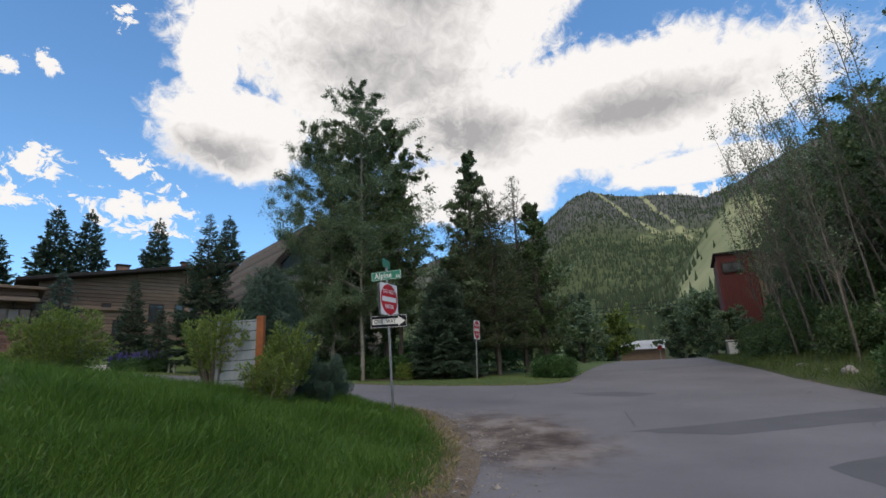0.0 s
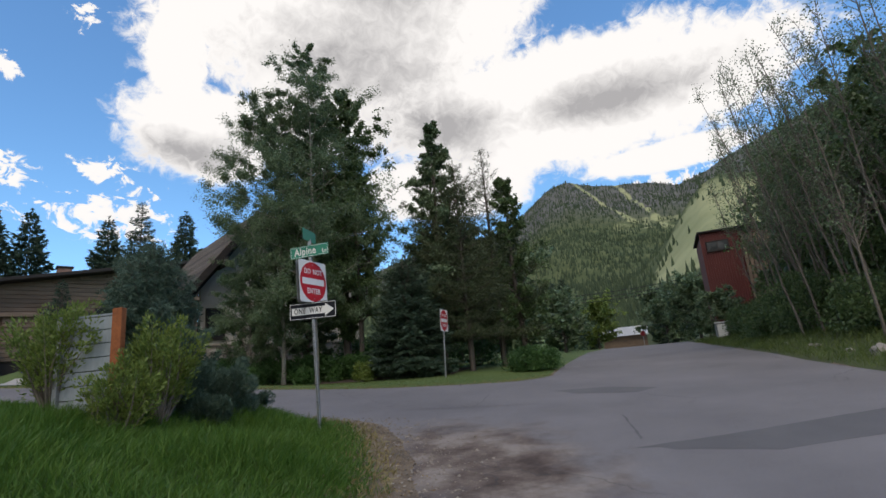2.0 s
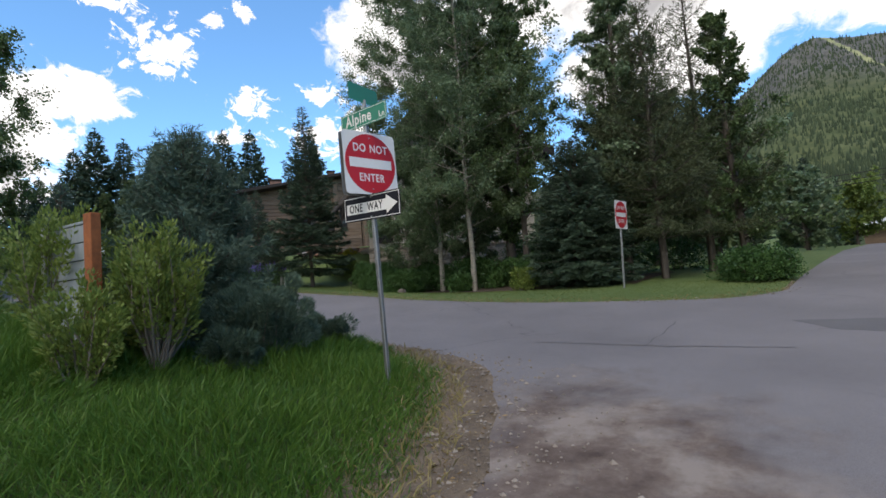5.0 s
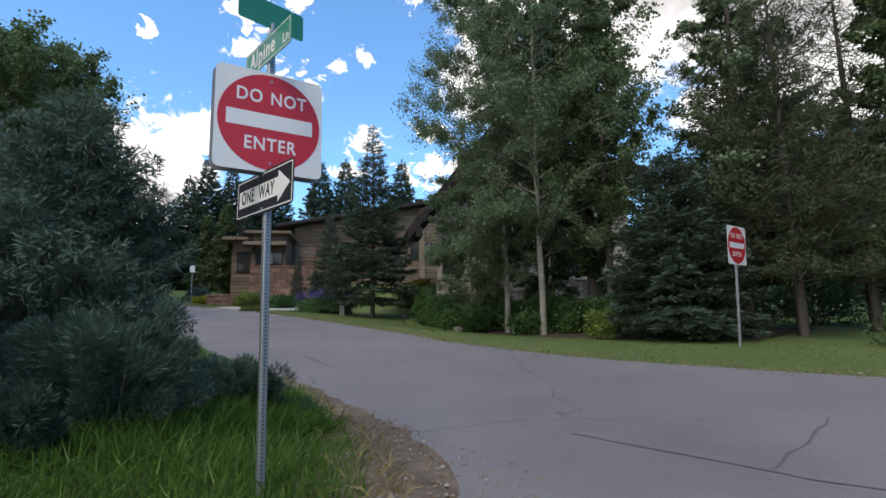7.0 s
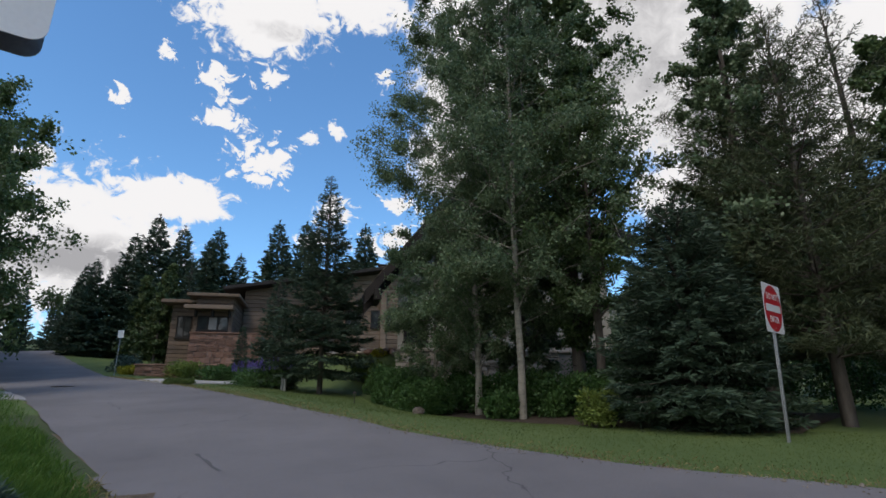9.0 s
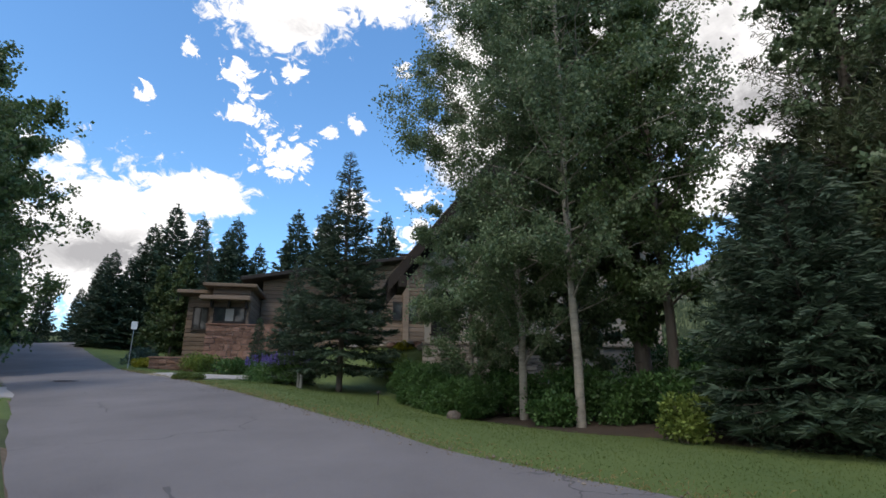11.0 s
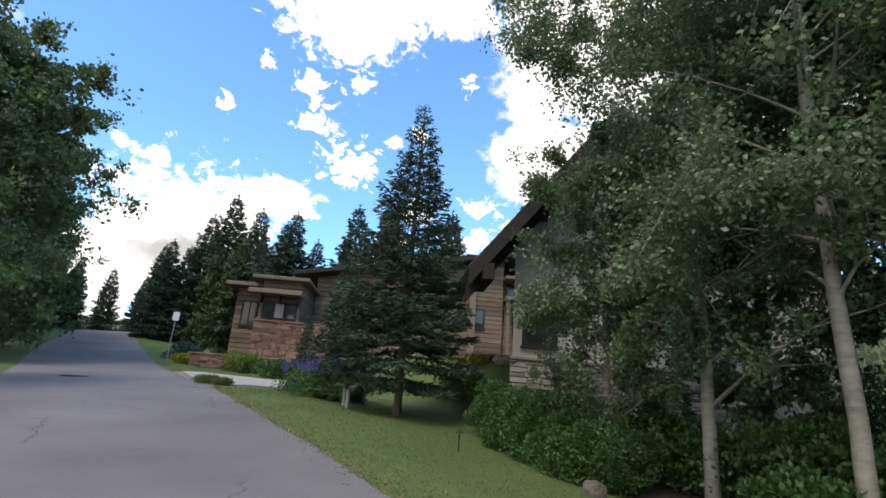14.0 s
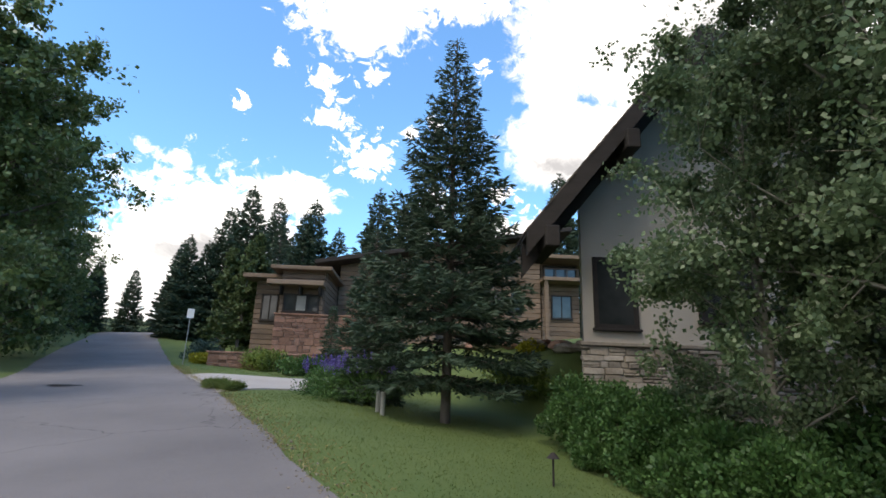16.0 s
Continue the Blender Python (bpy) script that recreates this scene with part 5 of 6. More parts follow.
# ---- the thicket on the right ----
def bare_stems(x, y, n, seed, spread, label):
    """A stand of thin leaning bare trunks with fine twigs."""
    rng = np.random.default_rng(seed)
    for i in range(n):
        px, py = x + rng.uniform(-1, 1) * spread[0], y + rng.uniform(-1, 1) * spread[1]
        H = rng.uniform(7.5, 12.5)
        lean = np.array([rng.normal(-0.10, 0.08), rng.normal(-0.02, 0.05)])
        e = thing("bare_aspen", on(px, py), label, "tree", "stand of bare aspens")
        k = 9
        hs = np.linspace(0, H, k)
        off = np.outer(hs, lean) + np.cumsum(rng.normal(0, 0.05, (k, 2)), 0)
        pts = np.concatenate([off, hs[:, None]], 1); pts[0, 2] = -0.3
        rad = 0.045 * (1 - hs / H * 0.93) + 0.004
        segs = trunk_tubes(pts, rad)
        tw = []
        for j in range(46):
            f = rng.uniform(0.3, 0.99)
            p = np.array([np.interp(f * H, hs, pts[:, c]) for c in range(3)])
            a = rng.uniform(0, 6.28)
            L = rng.uniform(0.5, 1.5) * (1.15 - f)+0.2
            d = np.array([math.cos(a) * 0.55, math.sin(a) * 0.55, rng.uniform(0.5, 1.1)])
            q = p + d * L * 0.5; q2 = q + (d + rng.normal(0, 0.2, 3)) * L * 0.5
            tw += [(*p, *q, 0.012, 0.008), (*q, *q2, 0.008, 0.003)]
            for w in range(2):
                s = q + (q2 - q) * rng.uniform(0, 0.8)
                tw.append((*s, *(s + (d * 0.5 + rng.normal(0, 0.35, 3)) * L * 0.4), 0.005, 0.002))
        V, Q = tubes(segs + tw, 5)
        mesh_np("trunk", V, Q, M_TWIG, e)
        n_l = 700
        idx = rng.integers(0, len(tw), n_l)
        T = np.array(tw)[idx]
        P = T[:, 3:6] + rng.normal(0, 0.16, (n_l, 3))
        V, Q = cards(P, rng.normal(0, 1, (n_l, 3)), 0.075, 0.06, rng)
        mesh_np("crown", V, Q, M_ASPEN, e)


bare_stems(10.0, 22.0, 28, 61, (2.2, 4.0), "thin bare aspen leaning over the verge")
bare_stems(10.6, 30.0, 16, 62, (1.6, 4.0), "thin bare aspen leaning over the verge")
broadleaf("cottonwood_tree", on(12.3, 17.2), 12, 2.1, 0.1, 30000, 0.14, 63, M_ASPEN, M_BARK, "green cottonwood beyond the bare aspens", 0.2, (0, 0), "oval")
for i, (x, y, s) in enumerate(((9.0, 26, 2.4), (9.3, 32, 1.8), (9.2, 21.0, 1.7), (10.2, 17.0, 2.2), (11, 24, 3.6), (9.6, 38, 1.6), (8.6, 29, 1.2))):
    shrub("undergrowth_bush", on(x, y), (1.7, 1.9, s), 9000, 0.11, 70 + i, M_COTTON, "dark green undergrowth below bare aspens", 20, lobes=40)
shrub("green_bush", on(7.5, 13.4), (1.0, 1.1, 1.2), 11000, 0.07, 80, M_HEDGE, "round green bush on the verge", 16, lobes=40)
tk = broadleaf("thicket_tree", on(12.2, 23.5), 8.6, 2.6, 0.03, 14000, 0.21, 85, M_COTTON, M_BARK, "dense dark tree behind the bare aspens", 0.14, (0, 0), "wide")
for x, y, s, r in ((12.6, 28, 1.0, 70), (11.8, 33, .95, 140), (13.6, 39, 1.05, 200), (14.2, 20, 1.0, 260), (15, 26, 1.15, 300), (14, 31, 1.1, 30)):
    copy_thing(tk, on(x, y, r, 0, s))
# undergrowth in the shade between the aspens
for i, (x, y, sx, sy, sz) in enumerate(((-13.0, 21.2, 1.0, .8, 1.2), (-11.2, 21.4, 1.0, .8, 1.1), (-10.0, 21.6, .9, .8, 1.0), (-8.6, 21.4, .9, .8, 1.1))):
    shrub("shade_bush", on(x, y), (sx, sy, sz), 7000, 0.085, 86 + i, M_HEDGE, "dark leafy bush in the aspens' shade", 12, lobes=30)
shrub("bright_bush", on(-8.0, 19.6), (0.4, 0.4, 0.75), 3000, 0.07, 99, M_WILLOW, "bright green young bush below the aspens", 12)
for i, (x, y, sx, sy, sz) in enumerate(((-7.4, 21.6, .9, .8, 1.0), (-7.6, 24.2, 1.2, 1.0, 1.6), (-9.2, 24.4, 1.2, 1.0, 1.6), (-14.2, 20.3, .8, .7, .9), (-11.0, 20.3, .6, .5, .6), (-8.3, 22.8, 1.1, .9, 1.3), (-9.5, 26.0, 1.5, 1.2, 2.2), (-7.3, 27.0, 1.6, 1.2, 2.4), (-11.6, 26.4, 1.4, 1.1, 2.0), (-5.4, 26.6, 1.5, 1.2, 2.3))):
    shrub("shade_bush", on(x, y), (sx, sy, sz), 6000, 0.085, 186 + i, M_HEDGE, "dark leafy bush in the aspens' shade", 12, lobes=30)
for x, y, s, r in ((-84, 15.5, .6, 15), (-88, 19.5, .6, 95), (-78, 20.0, .6, 175), (-92, 24, .7, 250)):
    copy_thing(far, on(x, y, r, 0, s))
for x, y, s, r in ((-70, 9.0, .6, 300), (-80, 9.3, .5, 40), (-91, 9.5, .5, 160)):
    copy_thing(cw, on(x, y, r, 0, s))
broadleaf("aspen_tree", on(-13.85, 20.65), 5.3, 1.45, 0.10, 46000, 0.062, 19, M_ASPEN, M_BIRCH, "young leafy aspen hanging before the stucco house", 0.055, (0.0, -0.02), "wide", 1.0)


# ---- verge, grass and small ground things ----
def scatter(n, x0, x1, y0, y1, rng, test):
    x, y = rng.uniform(x0, x1, n), rng.uniform(y0, y1, n)
    z, zone, d = land(x, y)
    k = test(x, y, zone, d)
    return np.stack([x[k], y[k], z[k]], 1), d[k]


def tall_grass():
    rng = np.random.default_rng(101)
    parts = []
    for n, box_, lo, hi in ((110000, (-6.5, -0.9, -1.5, 11.2), 0.22, 0.46), (60000, (-13, -5, -2.5, 10.5), 0.28, 0.5), (26000, (-26, -12, 0, 11.6), 0.3, 0.5), (36000, (-13.5, -6.5, 8.6, 11.7), 0.24, 0.46), (22000, (-9.0, -5.2, 9.7, 11.4), 0.34, 0.6)):
        P, d = scatter(n, *box_, rng, lambda x, y, zone, d: (zone == 1) & (d > 0.25 + 0.5 * rng.uniform(0, 1, len(x)) ** 2))
        tuft = np.array([noise.noise(Vector((p[0] * 0.9, p[1] * 0.9, 0))) for p in P])
        sway = np.array([noise.noise(Vector((p[0] * 0.5, p[1] * 0.5, 5))) for p in P])
        L = rng.uniform(lo, hi, len(P)) * (1 + 0.45 * tuft) * np.clip(0.45 + d * 0.5, 0.45, 1)
        D = rng.normal(0, 0.46, (len(P), 3)); D[:, 2] = 1.0
        D[:, 0] += 0.15 + 0.6 * sway; D[:, 1] -= 0.4 * tuft
        P[:, 2] -= 0.02
        V, Q = cards(P, D, L, rng.uniform(0.006, 0.013, len(P)), rng, 0.22)
        parts.append((V, Q))
    V, Q, o = [], [], 0
    for v, q in parts:
        V.append(v); Q.append(q + o); o += len(v)
    tagged(mesh_np("tall_grass", np.concatenate(V), np.concatenate(Q), M_GRASS), "tall uncut green grass on the meadow bank", "grass", kind="stuff")
    P, d = scatter(26000, -7, 0.0, -1.5, 11.6, rng, lambda x, y, zone, d: (zone < 2) & (d > -0.55 * rng.uniform(0, 1, len(x)) ** 1.5) & (d < 1.0) & (x < 0))
    P[:, 2] = np.maximum(P[:, 2], road_z(P[:, 0], P[:, 1])) + np.where(d > -0.3, 0.03, 0.006)
    D = rng.normal(0, 1, (len(P), 3)); D[:, 2] *= 0.15
    V, Q = cards(P, D, rng.uniform(0.02, 0.07, len(P)), rng.uniform(0.006, 0.02, len(P)), rng, 0.0)
    tagged(mesh_np("leaf_litter", V, Q, M_LITTER), "brown straw and dead leaves on the gravel shoulder", "leaf litter", kind="stuff")
    P, d = scatter(40000, -9, -0.9, -1.5, 11.4, rng, lambda x, y, zone, d: (zone == 1) & (d < 0.9) & (d > 0.05) & (rng.uniform(0, 1, len(x)) < 1.1 - d))
    D = rng.normal(0, 0.5, (len(P), 3)); D[:, 2] = 0.8
    V, Q = cards(P, D, rng.uniform(0.08, 0.32, len(P)), rng.uniform(0.008, 0.018, len(P)), rng, 0.3)
    tagged(mesh_np("dry_grass", V, Q, M_GRASS_DRY), "dry straw-coloured grass along the road's edge", "grass", kind="stuff")


def lawn_grass():
    rng = np.random.default_rng(102)
    P1, _ = scatter(60000, -24, 0, 15.6, 21, rng, lambda x, y, zone, d: (zone == 2) & (d < np.where((x < -4.9) & (x > -14.5), 4.1, 4.8)))
    P2, _ = scatter(26000, -40, -22, 16, 22, rng, lambda x, y, zone, d: (zone == 2) & ~((x < -25) & (x > -31.5)))
    P3, _ = scatter(16000, -45, -26, 6, 12.2, rng, lambda x, y, zone, d: zone == 1)
    P = np.concatenate([P1, P2, P3])
    D = rng.normal(0, 0.45, (len(P), 3)); D[:, 2] = 1
    V, Q = cards(P, D, rng.uniform(0.015, 0.042, len(P)), rng.uniform(0.006, 0.012, len(P)), rng, 0.2)
    tagged(mesh_np("lawn_grass", V, Q, M_BLADE), "short mown lawn grass", "grass", kind="stuff")
    # worn, dry fringe where the lawn meets the asphalt
    P, _ = scatter(60000, -38, 0, 14.8, 19, rng, lambda x, y, zone, d: (zone == 2) & (d < 0.12 + 0.75 * rng.uniform(0, 1, len(x)) ** 3))
    D = rng.normal(0, 0.6, (len(P), 3)); D[:, 2] = 0.7
    V, Q = cards(P, D, rng.uniform(0.04, 0.12, len(P)), rng.uniform(0.008, 0.016, len(P)), rng, 0.3)
    tagged(mesh_np("dry_fringe", V, Q, M_GRASS_DRY), "dry worn grass fringe along the lawn's edge", "grass", kind="stuff")
    P, d = scatter(40000, -38, 0, 14.4, 19, rng, lambda x, y, zone, d: (np.abs(d) < 0.3 * rng.uniform(0, 1, len(x)) ** 1.5) & (zone != 1))
    P[:, 2] = np.maximum(P[:, 2], road_z(P[:, 0], P[:, 1])) + 0.004
    r = rng.gamma(2.0, 0.004, len(P)) + 0.004
    o = np.array([(1, 0, 0), (-1, 0, 0), (0, 1, 0), (0, -1, 0), (0, 0, 0.7), (0, 0, -0.7)])
    Vs = (P[:, None] + o[None] * r[:, None, None] * rng.uniform(0.6, 1.3, (len(P), 6, 1))).reshape(-1, 3)
    tri = np.array([(0, 2, 4), (2, 1, 4), (1, 3, 4), (3, 0, 4), (2, 0, 5), (1, 2, 5), (3, 1, 5), (0, 3, 5)])
    Qs = (tri[None] + (np.arange(len(P)) * 6)[:, None, None]).reshape(-1, 3)
    tagged(mesh_np("edge_gravel", Vs, Qs, M_PEBBLE), "small loose stones along the lawn's edge", "gravel", kind="stuff")
    P, _ = scatter(36000, 5, 12, 8, 46, rng, lambda x, y, zone, d: (zone == 3) & (d < 6))
    D = rng.normal(0, 0.4, (len(P), 3)); D[:, 2] = 1
    V, Q = cards(P, D, rng.uniform(0.12, 0.45, len(P)), rng.uniform(0.012, 0.024, len(P)), rng, 0.2)
    tagged(mesh_np("verge_grass", V, Q, M_BLADE), "rough grass on the wooded verge", "grass", kind="stuff")


def gravel_shoulder():
    """A strip of loose gravel and soil along the bank's edge, with stones on it."""
    rows = []
    E = EDGE_BANK[(EDGE_BANK[:, 0] > -8.5) & (EDGE_BANK[:, 1] > -6)]
    order = np.argsort(np.where(E[:, 1] < 4.6, E[:, 1], 4.6 - (E[:, 0] + 1.0)))
    E = E[order][::2]
    V, Q = [], []
    for i, (x, y) in enumerate(E):
        a, b = E[max(0, i - 2)], E[min(len(E) - 1, i + 2)]
        t = (b - a) / max(1e-6, np.linalg.norm(b - a))
        nrm = np.array([-t[1], t[0]])          # towards the bank
        w = 0.75 + 0.4 * noise.noise(Vector((x * 0.8, y * 0.8, 2)))
        w *= float(np.interp(x, [-8, -4.5, -2.5], [0.35, 0.9, 1.1]))
        u = 0.30 + 0.22 * noise.noise(Vector((x * 1.9, y * 1.9, 7)))
        for k, f in enumerate((-u, -u * 0.6, 0.0, w * 0.35, w * 0.7, w)):
            p = np.array([x, y]) + nrm * f
            V.append((p[0], p[1], f))
        if i:
            o = (i - 1) * 6
            Q += [(o + k, o + k + 1, o + k + 7, o + k + 6) for k in range(5)]
    V = np.array(V)
    z = np.maximum(land(V[:, 0], V[:, 1])[0], road_z(V[:, 0], V[:, 1]))
    col = np.tile(np.arange(6), len(E))
    lift = np.choose(col, [0.002, 0.012, 0.03, 0.035, 0.03, -0.01])
    V[:, 2] = z + lift + 0.012 * np.array([noise.noise(Vector((p[0] * 6, p[1] * 6, 0))) for p in V]) * (col > 0)
    tagged(mesh_np("gravel_shoulder", V, np.array(Q), M_GRAVEL, smooth=True), "loose brown gravel and soil along the road's edge", "gravel", kind="structure")
    rng = np.random.default_rng(103)
    P, d = scatter(30000, -6, 0.6, -1, 11.6, rng, lambda x, y, zone, d: (d > -1.6 * rng.uniform(0, 1, len(x)) ** 2.2) & (d < 1.0) & (zone < 2) & (x < 0.2))
    P[:, 2] = np.maximum(P[:, 2], road_z(P[:, 0], P[:, 1])) + np.where(d > -0.3, 0.025, 0.003)
    r = rng.gamma(1.6, 0.0055, len(P)) + 0.004
    o = np.array([(1, 0, 0), (-1, 0, 0), (0, 1, 0), (0, -1, 0), (0, 0, 0.7), (0, 0, -0.7)])
    Vs = (P[:, None] + o[None] * r[:, None, None] * rng.uniform(0.6, 1.3, (len(P), 6, 1))).reshape(-1, 3)
    t = np.array([(0, 2, 4), (2, 1, 4), (1, 3, 4), (3, 0, 4), (2, 0, 5), (1, 2, 5), (3, 1, 5), (0, 3, 5)])
    Qs = (t[None] + (np.arange(len(P)) * 6)[:, None, None]).reshape(-1, 3)
    tagged(mesh_np("loose_gravel", Vs, Qs, M_PEBBLE), "small loose stones strewn along the road's edge", "gravel", kind="stuff")


M_PEBBLE = leaf_material("loose stones", (0.10, 0.08, 0.065), (0.34, 0.29, 0.24), 0.0, 0.9)
tall_grass()
lawn_grass()
gravel_shoulder()
road_patch("asphalt_patch", [(-0.6, 15.0), (0.6, 15.3), (1.8, 14.7), (1.3, 14.1), (0.0, 14.3)], 0.006, M_PATCH, "dark asphalt repair in the road")
road_patch("asphalt_patch", [(0.9, 9.2), (2.6, 9.0), (5.4, 10.1), (6.2, 10.9), (6.0, 11.5), (4.5, 10.9), (2.5, 9.9)], 0.006, M_PATCH, "long dark asphalt repair across the road")
road_patch("asphalt_patch", [(3.3, 6.9), (4.4, 7.9), (6.3, 8.4), (6.4, 6.0), (3.6, 5.7)], 0.006, M_PATCH, "dark asphalt repair in the road")


M_CRACK = two_scale("crack filler", (0.075, 0.07, 0.072), (0.125, 0.118, 0.118), 2.0, 60, 0.9, 0.3, 0.004)


def road_crack(pts, w, label):
    """A sealed crack: a thin dark wandering band lying on the asphalt."""
    rng = random.Random(len(pts))
    V = []
    line = []
    for a, b in zip(pts, pts[1:]):
        n = max(3, int(math.dist(a, b) / 0.12))
        line += [(a[0] + (b[0] - a[0]) * k / n, a[1] + (b[1] - a[1]) * k / n) for k in range(n)]
    line.append(pts[-1])
    bm = bmesh.new()
    prev = None
    for i, (x, y) in enumerate(line):
        j = line[min(i + 1, len(line) - 1)]; h = line[max(i - 1, 0)]
        t = Vector((j[0] - h[0], j[1] - h[1])).normalized()
        x += 0.05 * noise.noise((x * 3, y * 3, 3)); y += 0.05 * noise.noise((x * 3, y * 3, 9))
        ww = w * (0.5 + rng.random()) * 0.5
        z = float(road_z(np.array([x]), np.array([y]))[0]) + 0.004
        row = (bm.verts.new((x - t.y * ww, y + t.x * ww, z)), bm.verts.new((x + t.y * ww, y - t.x * ww, z)))
        if prev:
            bm.faces.new((prev[0], prev[1], row[1], row[0]))
        prev = row
    bmesh.ops.recalc_face_normals(bm, faces=bm.faces[:])
    for f in bm.faces:
        if f.normal.z < 0:
            f.normal_flip()
    tagged(part("road_crack", bm, M_CRACK), label, "road crack", kind="structure")


road_crack([(-3.7, 12.56), (-3.1, 12.65), (-2.55, 12.75), (-2.1, 12.8), (-1.5, 12.93), (-0.4, 13.1)], 0.028, "dark sealed crack across the street")
road_crack([(-2.12, 12.78), (-2.13, 13.4), (-2.2, 14.7)], 0.022, "dark crack branching over the street")
road_crack([(-10.0, 12.7), (-8.8, 12.56)], 0.045, "short dark crack in the street")
road_crack([(0.87, 11.35), (1.0, 10.3), (1.07, 9.65)], 0.035, "dark crack beside an asphalt repair")


def shade_bed():
    """Ground sheet with a wavering edge; the aspens' shade is put into its colour."""
    bm = bmesh.new()
    rows = []
    for k in range(60):
        x = -17.2 + 12.4 * k / 59
        y0 = float(far_y(np.array(x))) + 2.5 + 0.25 * math.sin(x * 1.3) + 0.12 * noise.noise((x * 2, 0, 0)) + 1.3 + 0.5 * max(0, -13.8 - x)
        row = []
        for f in range(9):
            y = y0 + (24.5 - y0) * f / 8
            row.append(bm.verts.new((x, y, gz(x, y) + (0.03 if f else 0.0))))
        rows.append(row)
    for r, q in zip(rows, rows[1:]):
        for i in range(8):
            bm.faces.new((r[i], q[i], q[i + 1], r[i + 1]))
    tagged(part("shade_bed", bm, M_SHADE_BED), "dark ground under the aspens with shade in its colour", "planting bed", kind="structure")


M_SHADE_BED = two_scale("shade-toned ground", (0.022, 0.016, 0.012), (0.07, 0.05, 0.036), 1.5, 30, 0.95, 0.9, 0.03)
shade_bed()


def driveway(near, far, mat, label):
    """A slab between two lines in plan, near and far, each given by its two ends."""
    bm = bmesh.new()
    n = 10
    rows = []
    for k in range(n + 1):
        f = k / n
        a, b = Vector(near[0]).lerp(Vector(far[0]), f), Vector(near[1]).lerp(Vector(far[1]), f)
        rows.append([bm.verts.new((*(a.lerp(b, g)), 0)) for g in (0, 0.25, 0.5, 0.75, 1)])
    for r, q in zip(rows, rows[1:]):
        for i in range(4):
            bm.faces.new((r[i], q[i], q[i + 1], r[i + 1]))
    for v in bm.verts:
        v.co.z = gz(v.co.x, v.co.y) + 0.04
    ex = bmesh.ops.extrude_face_region(bm, geom=bm.faces[:])
    bmesh.ops.translate(bm, verts=[v for v in ex["geom"] if isinstance(v, bmesh.types.BMVert)], vec=(0, 0, -0.15))
    bmesh.ops.recalc_face_normals(bm, faces=bm.faces[:])
    tagged(part("driveway", bm, mat), label, "driveway", kind="structure")


driveway(((-24.6, 16.75), (-31.5, 16.75)), ((-26.1, 22.75), (-31.1, 22.75)), M_CONCRETE, "pale concrete driveway leading to the lodge")
driveway(((-21.6, 11.95), (-26.4, 11.9)), ((-22.2, 8.6), (-26.0, 8.6)), M_CONCRETE, "pale concrete apron on the meadow side")


def manhole(x, y):
    e = thing("manhole_cover", pose(x, y, float(road_z(np.array([x]), np.array([y]))[0])), "round dark iron manhole cover in the street", "manhole cover")
    bm = bmesh.new()
    bmesh.ops.create_cone(bm, cap_ends=True, segments=32, radius1=0.46, radius2=0.45, depth=0.014, matrix=Matrix.Translation((0, 0, 0.006)))
    part("frame", bm, M_PATCH, e)
    bm = bmesh.new()
    bmesh.ops.create_cone(bm, cap_ends=True, segments=32, radius1=0.33, radius2=0.32, depth=0.014, matrix=Matrix.Translation((0, 0, 0.018)))
    part("lid", bm, M_IRON, e)


manhole(-28.3, 13.65)


def plank_screen():
    """Short screen of blue-grey planks ending in a rusted steel post."""
    x, y = -5.75, 7.3
    g = gz(x, y)
    e = thing("plank_screen", pose(x, y, g, 0, 0, 190), "blue-grey plank screen with a rusted steel end post", "screen")
    H = 2.37 - g
    z = 0.05
    while z < H - 0.05:
        h = min(0.19, H - 0.02 - z)
        part("plank", boxed(0.10, 0.92, -0.02, 0.02, z, z + h - 0.012, 0.004), M_PLANK, e)
        z += 0.19
    part("end_post", boxed(-0.05, 0.10, -0.05, 0.05, -0.3, H + 0.03, 0.006), M_RUST, e)
    part("rear_post", boxed(0.86, 0.93, 0.023, 0.09, -0.3, H - 0.02, 0.006), M_STEEL, e)


plank_screen()


def path_light(x, y):
    e = thing("path_light", on(x, y), "small dark garden path light in the lawn", "lamp")
    bm = bmesh.new(); bmesh.ops.create_cone(bm, cap_ends=True, segments=10, radius1=0.012, radius2=0.012, depth=0.4, matrix=Matrix.Translation((0, 0, 0.1)))
    part("stake", bm, M_TIMBER, e)
    bm = bmesh.new(); bmesh.ops.create_cone(bm, cap_ends=True, segments=14, radius1=0.075, radius2=0.02, depth=0.06, matrix=Matrix.Translation((0, 0, 0.32)))
    part("shade", bm, M_TIMBER, e)


path_light(-15.3, 18.75)


def stub_post(x, y, h, r):
    e = thing("marker_post", on(x, y), "short pale plastic utility marker post", "post")
    bm = bmesh.new(); bmesh.ops.create_cone(bm, cap_ends=True, segments=14, radius1=r, radius2=r, depth=h + 0.2, matrix=Matrix.Translation((0, 0, h / 2 - 0.1)))
    bevel_all(bm, 0.008)
    part("shaft", bm, M_POST, e)
    bm = bmesh.new(); bmesh.ops.create_cone(bm, cap_ends=True, segments=14, radius1=r * 1.15, radius2=r * 0.7, depth=0.06, matrix=Matrix.Translation((0, 0, h + 0.033)))
    part("cap", bm, M_POST, e)


stub_post(-20.9, 19.3, 0.55, 0.06)
stub_post(-20.4, 19.15, 0.38, 0.05)
stub_post(-29.0, 10.9, 0.6, 0.05)


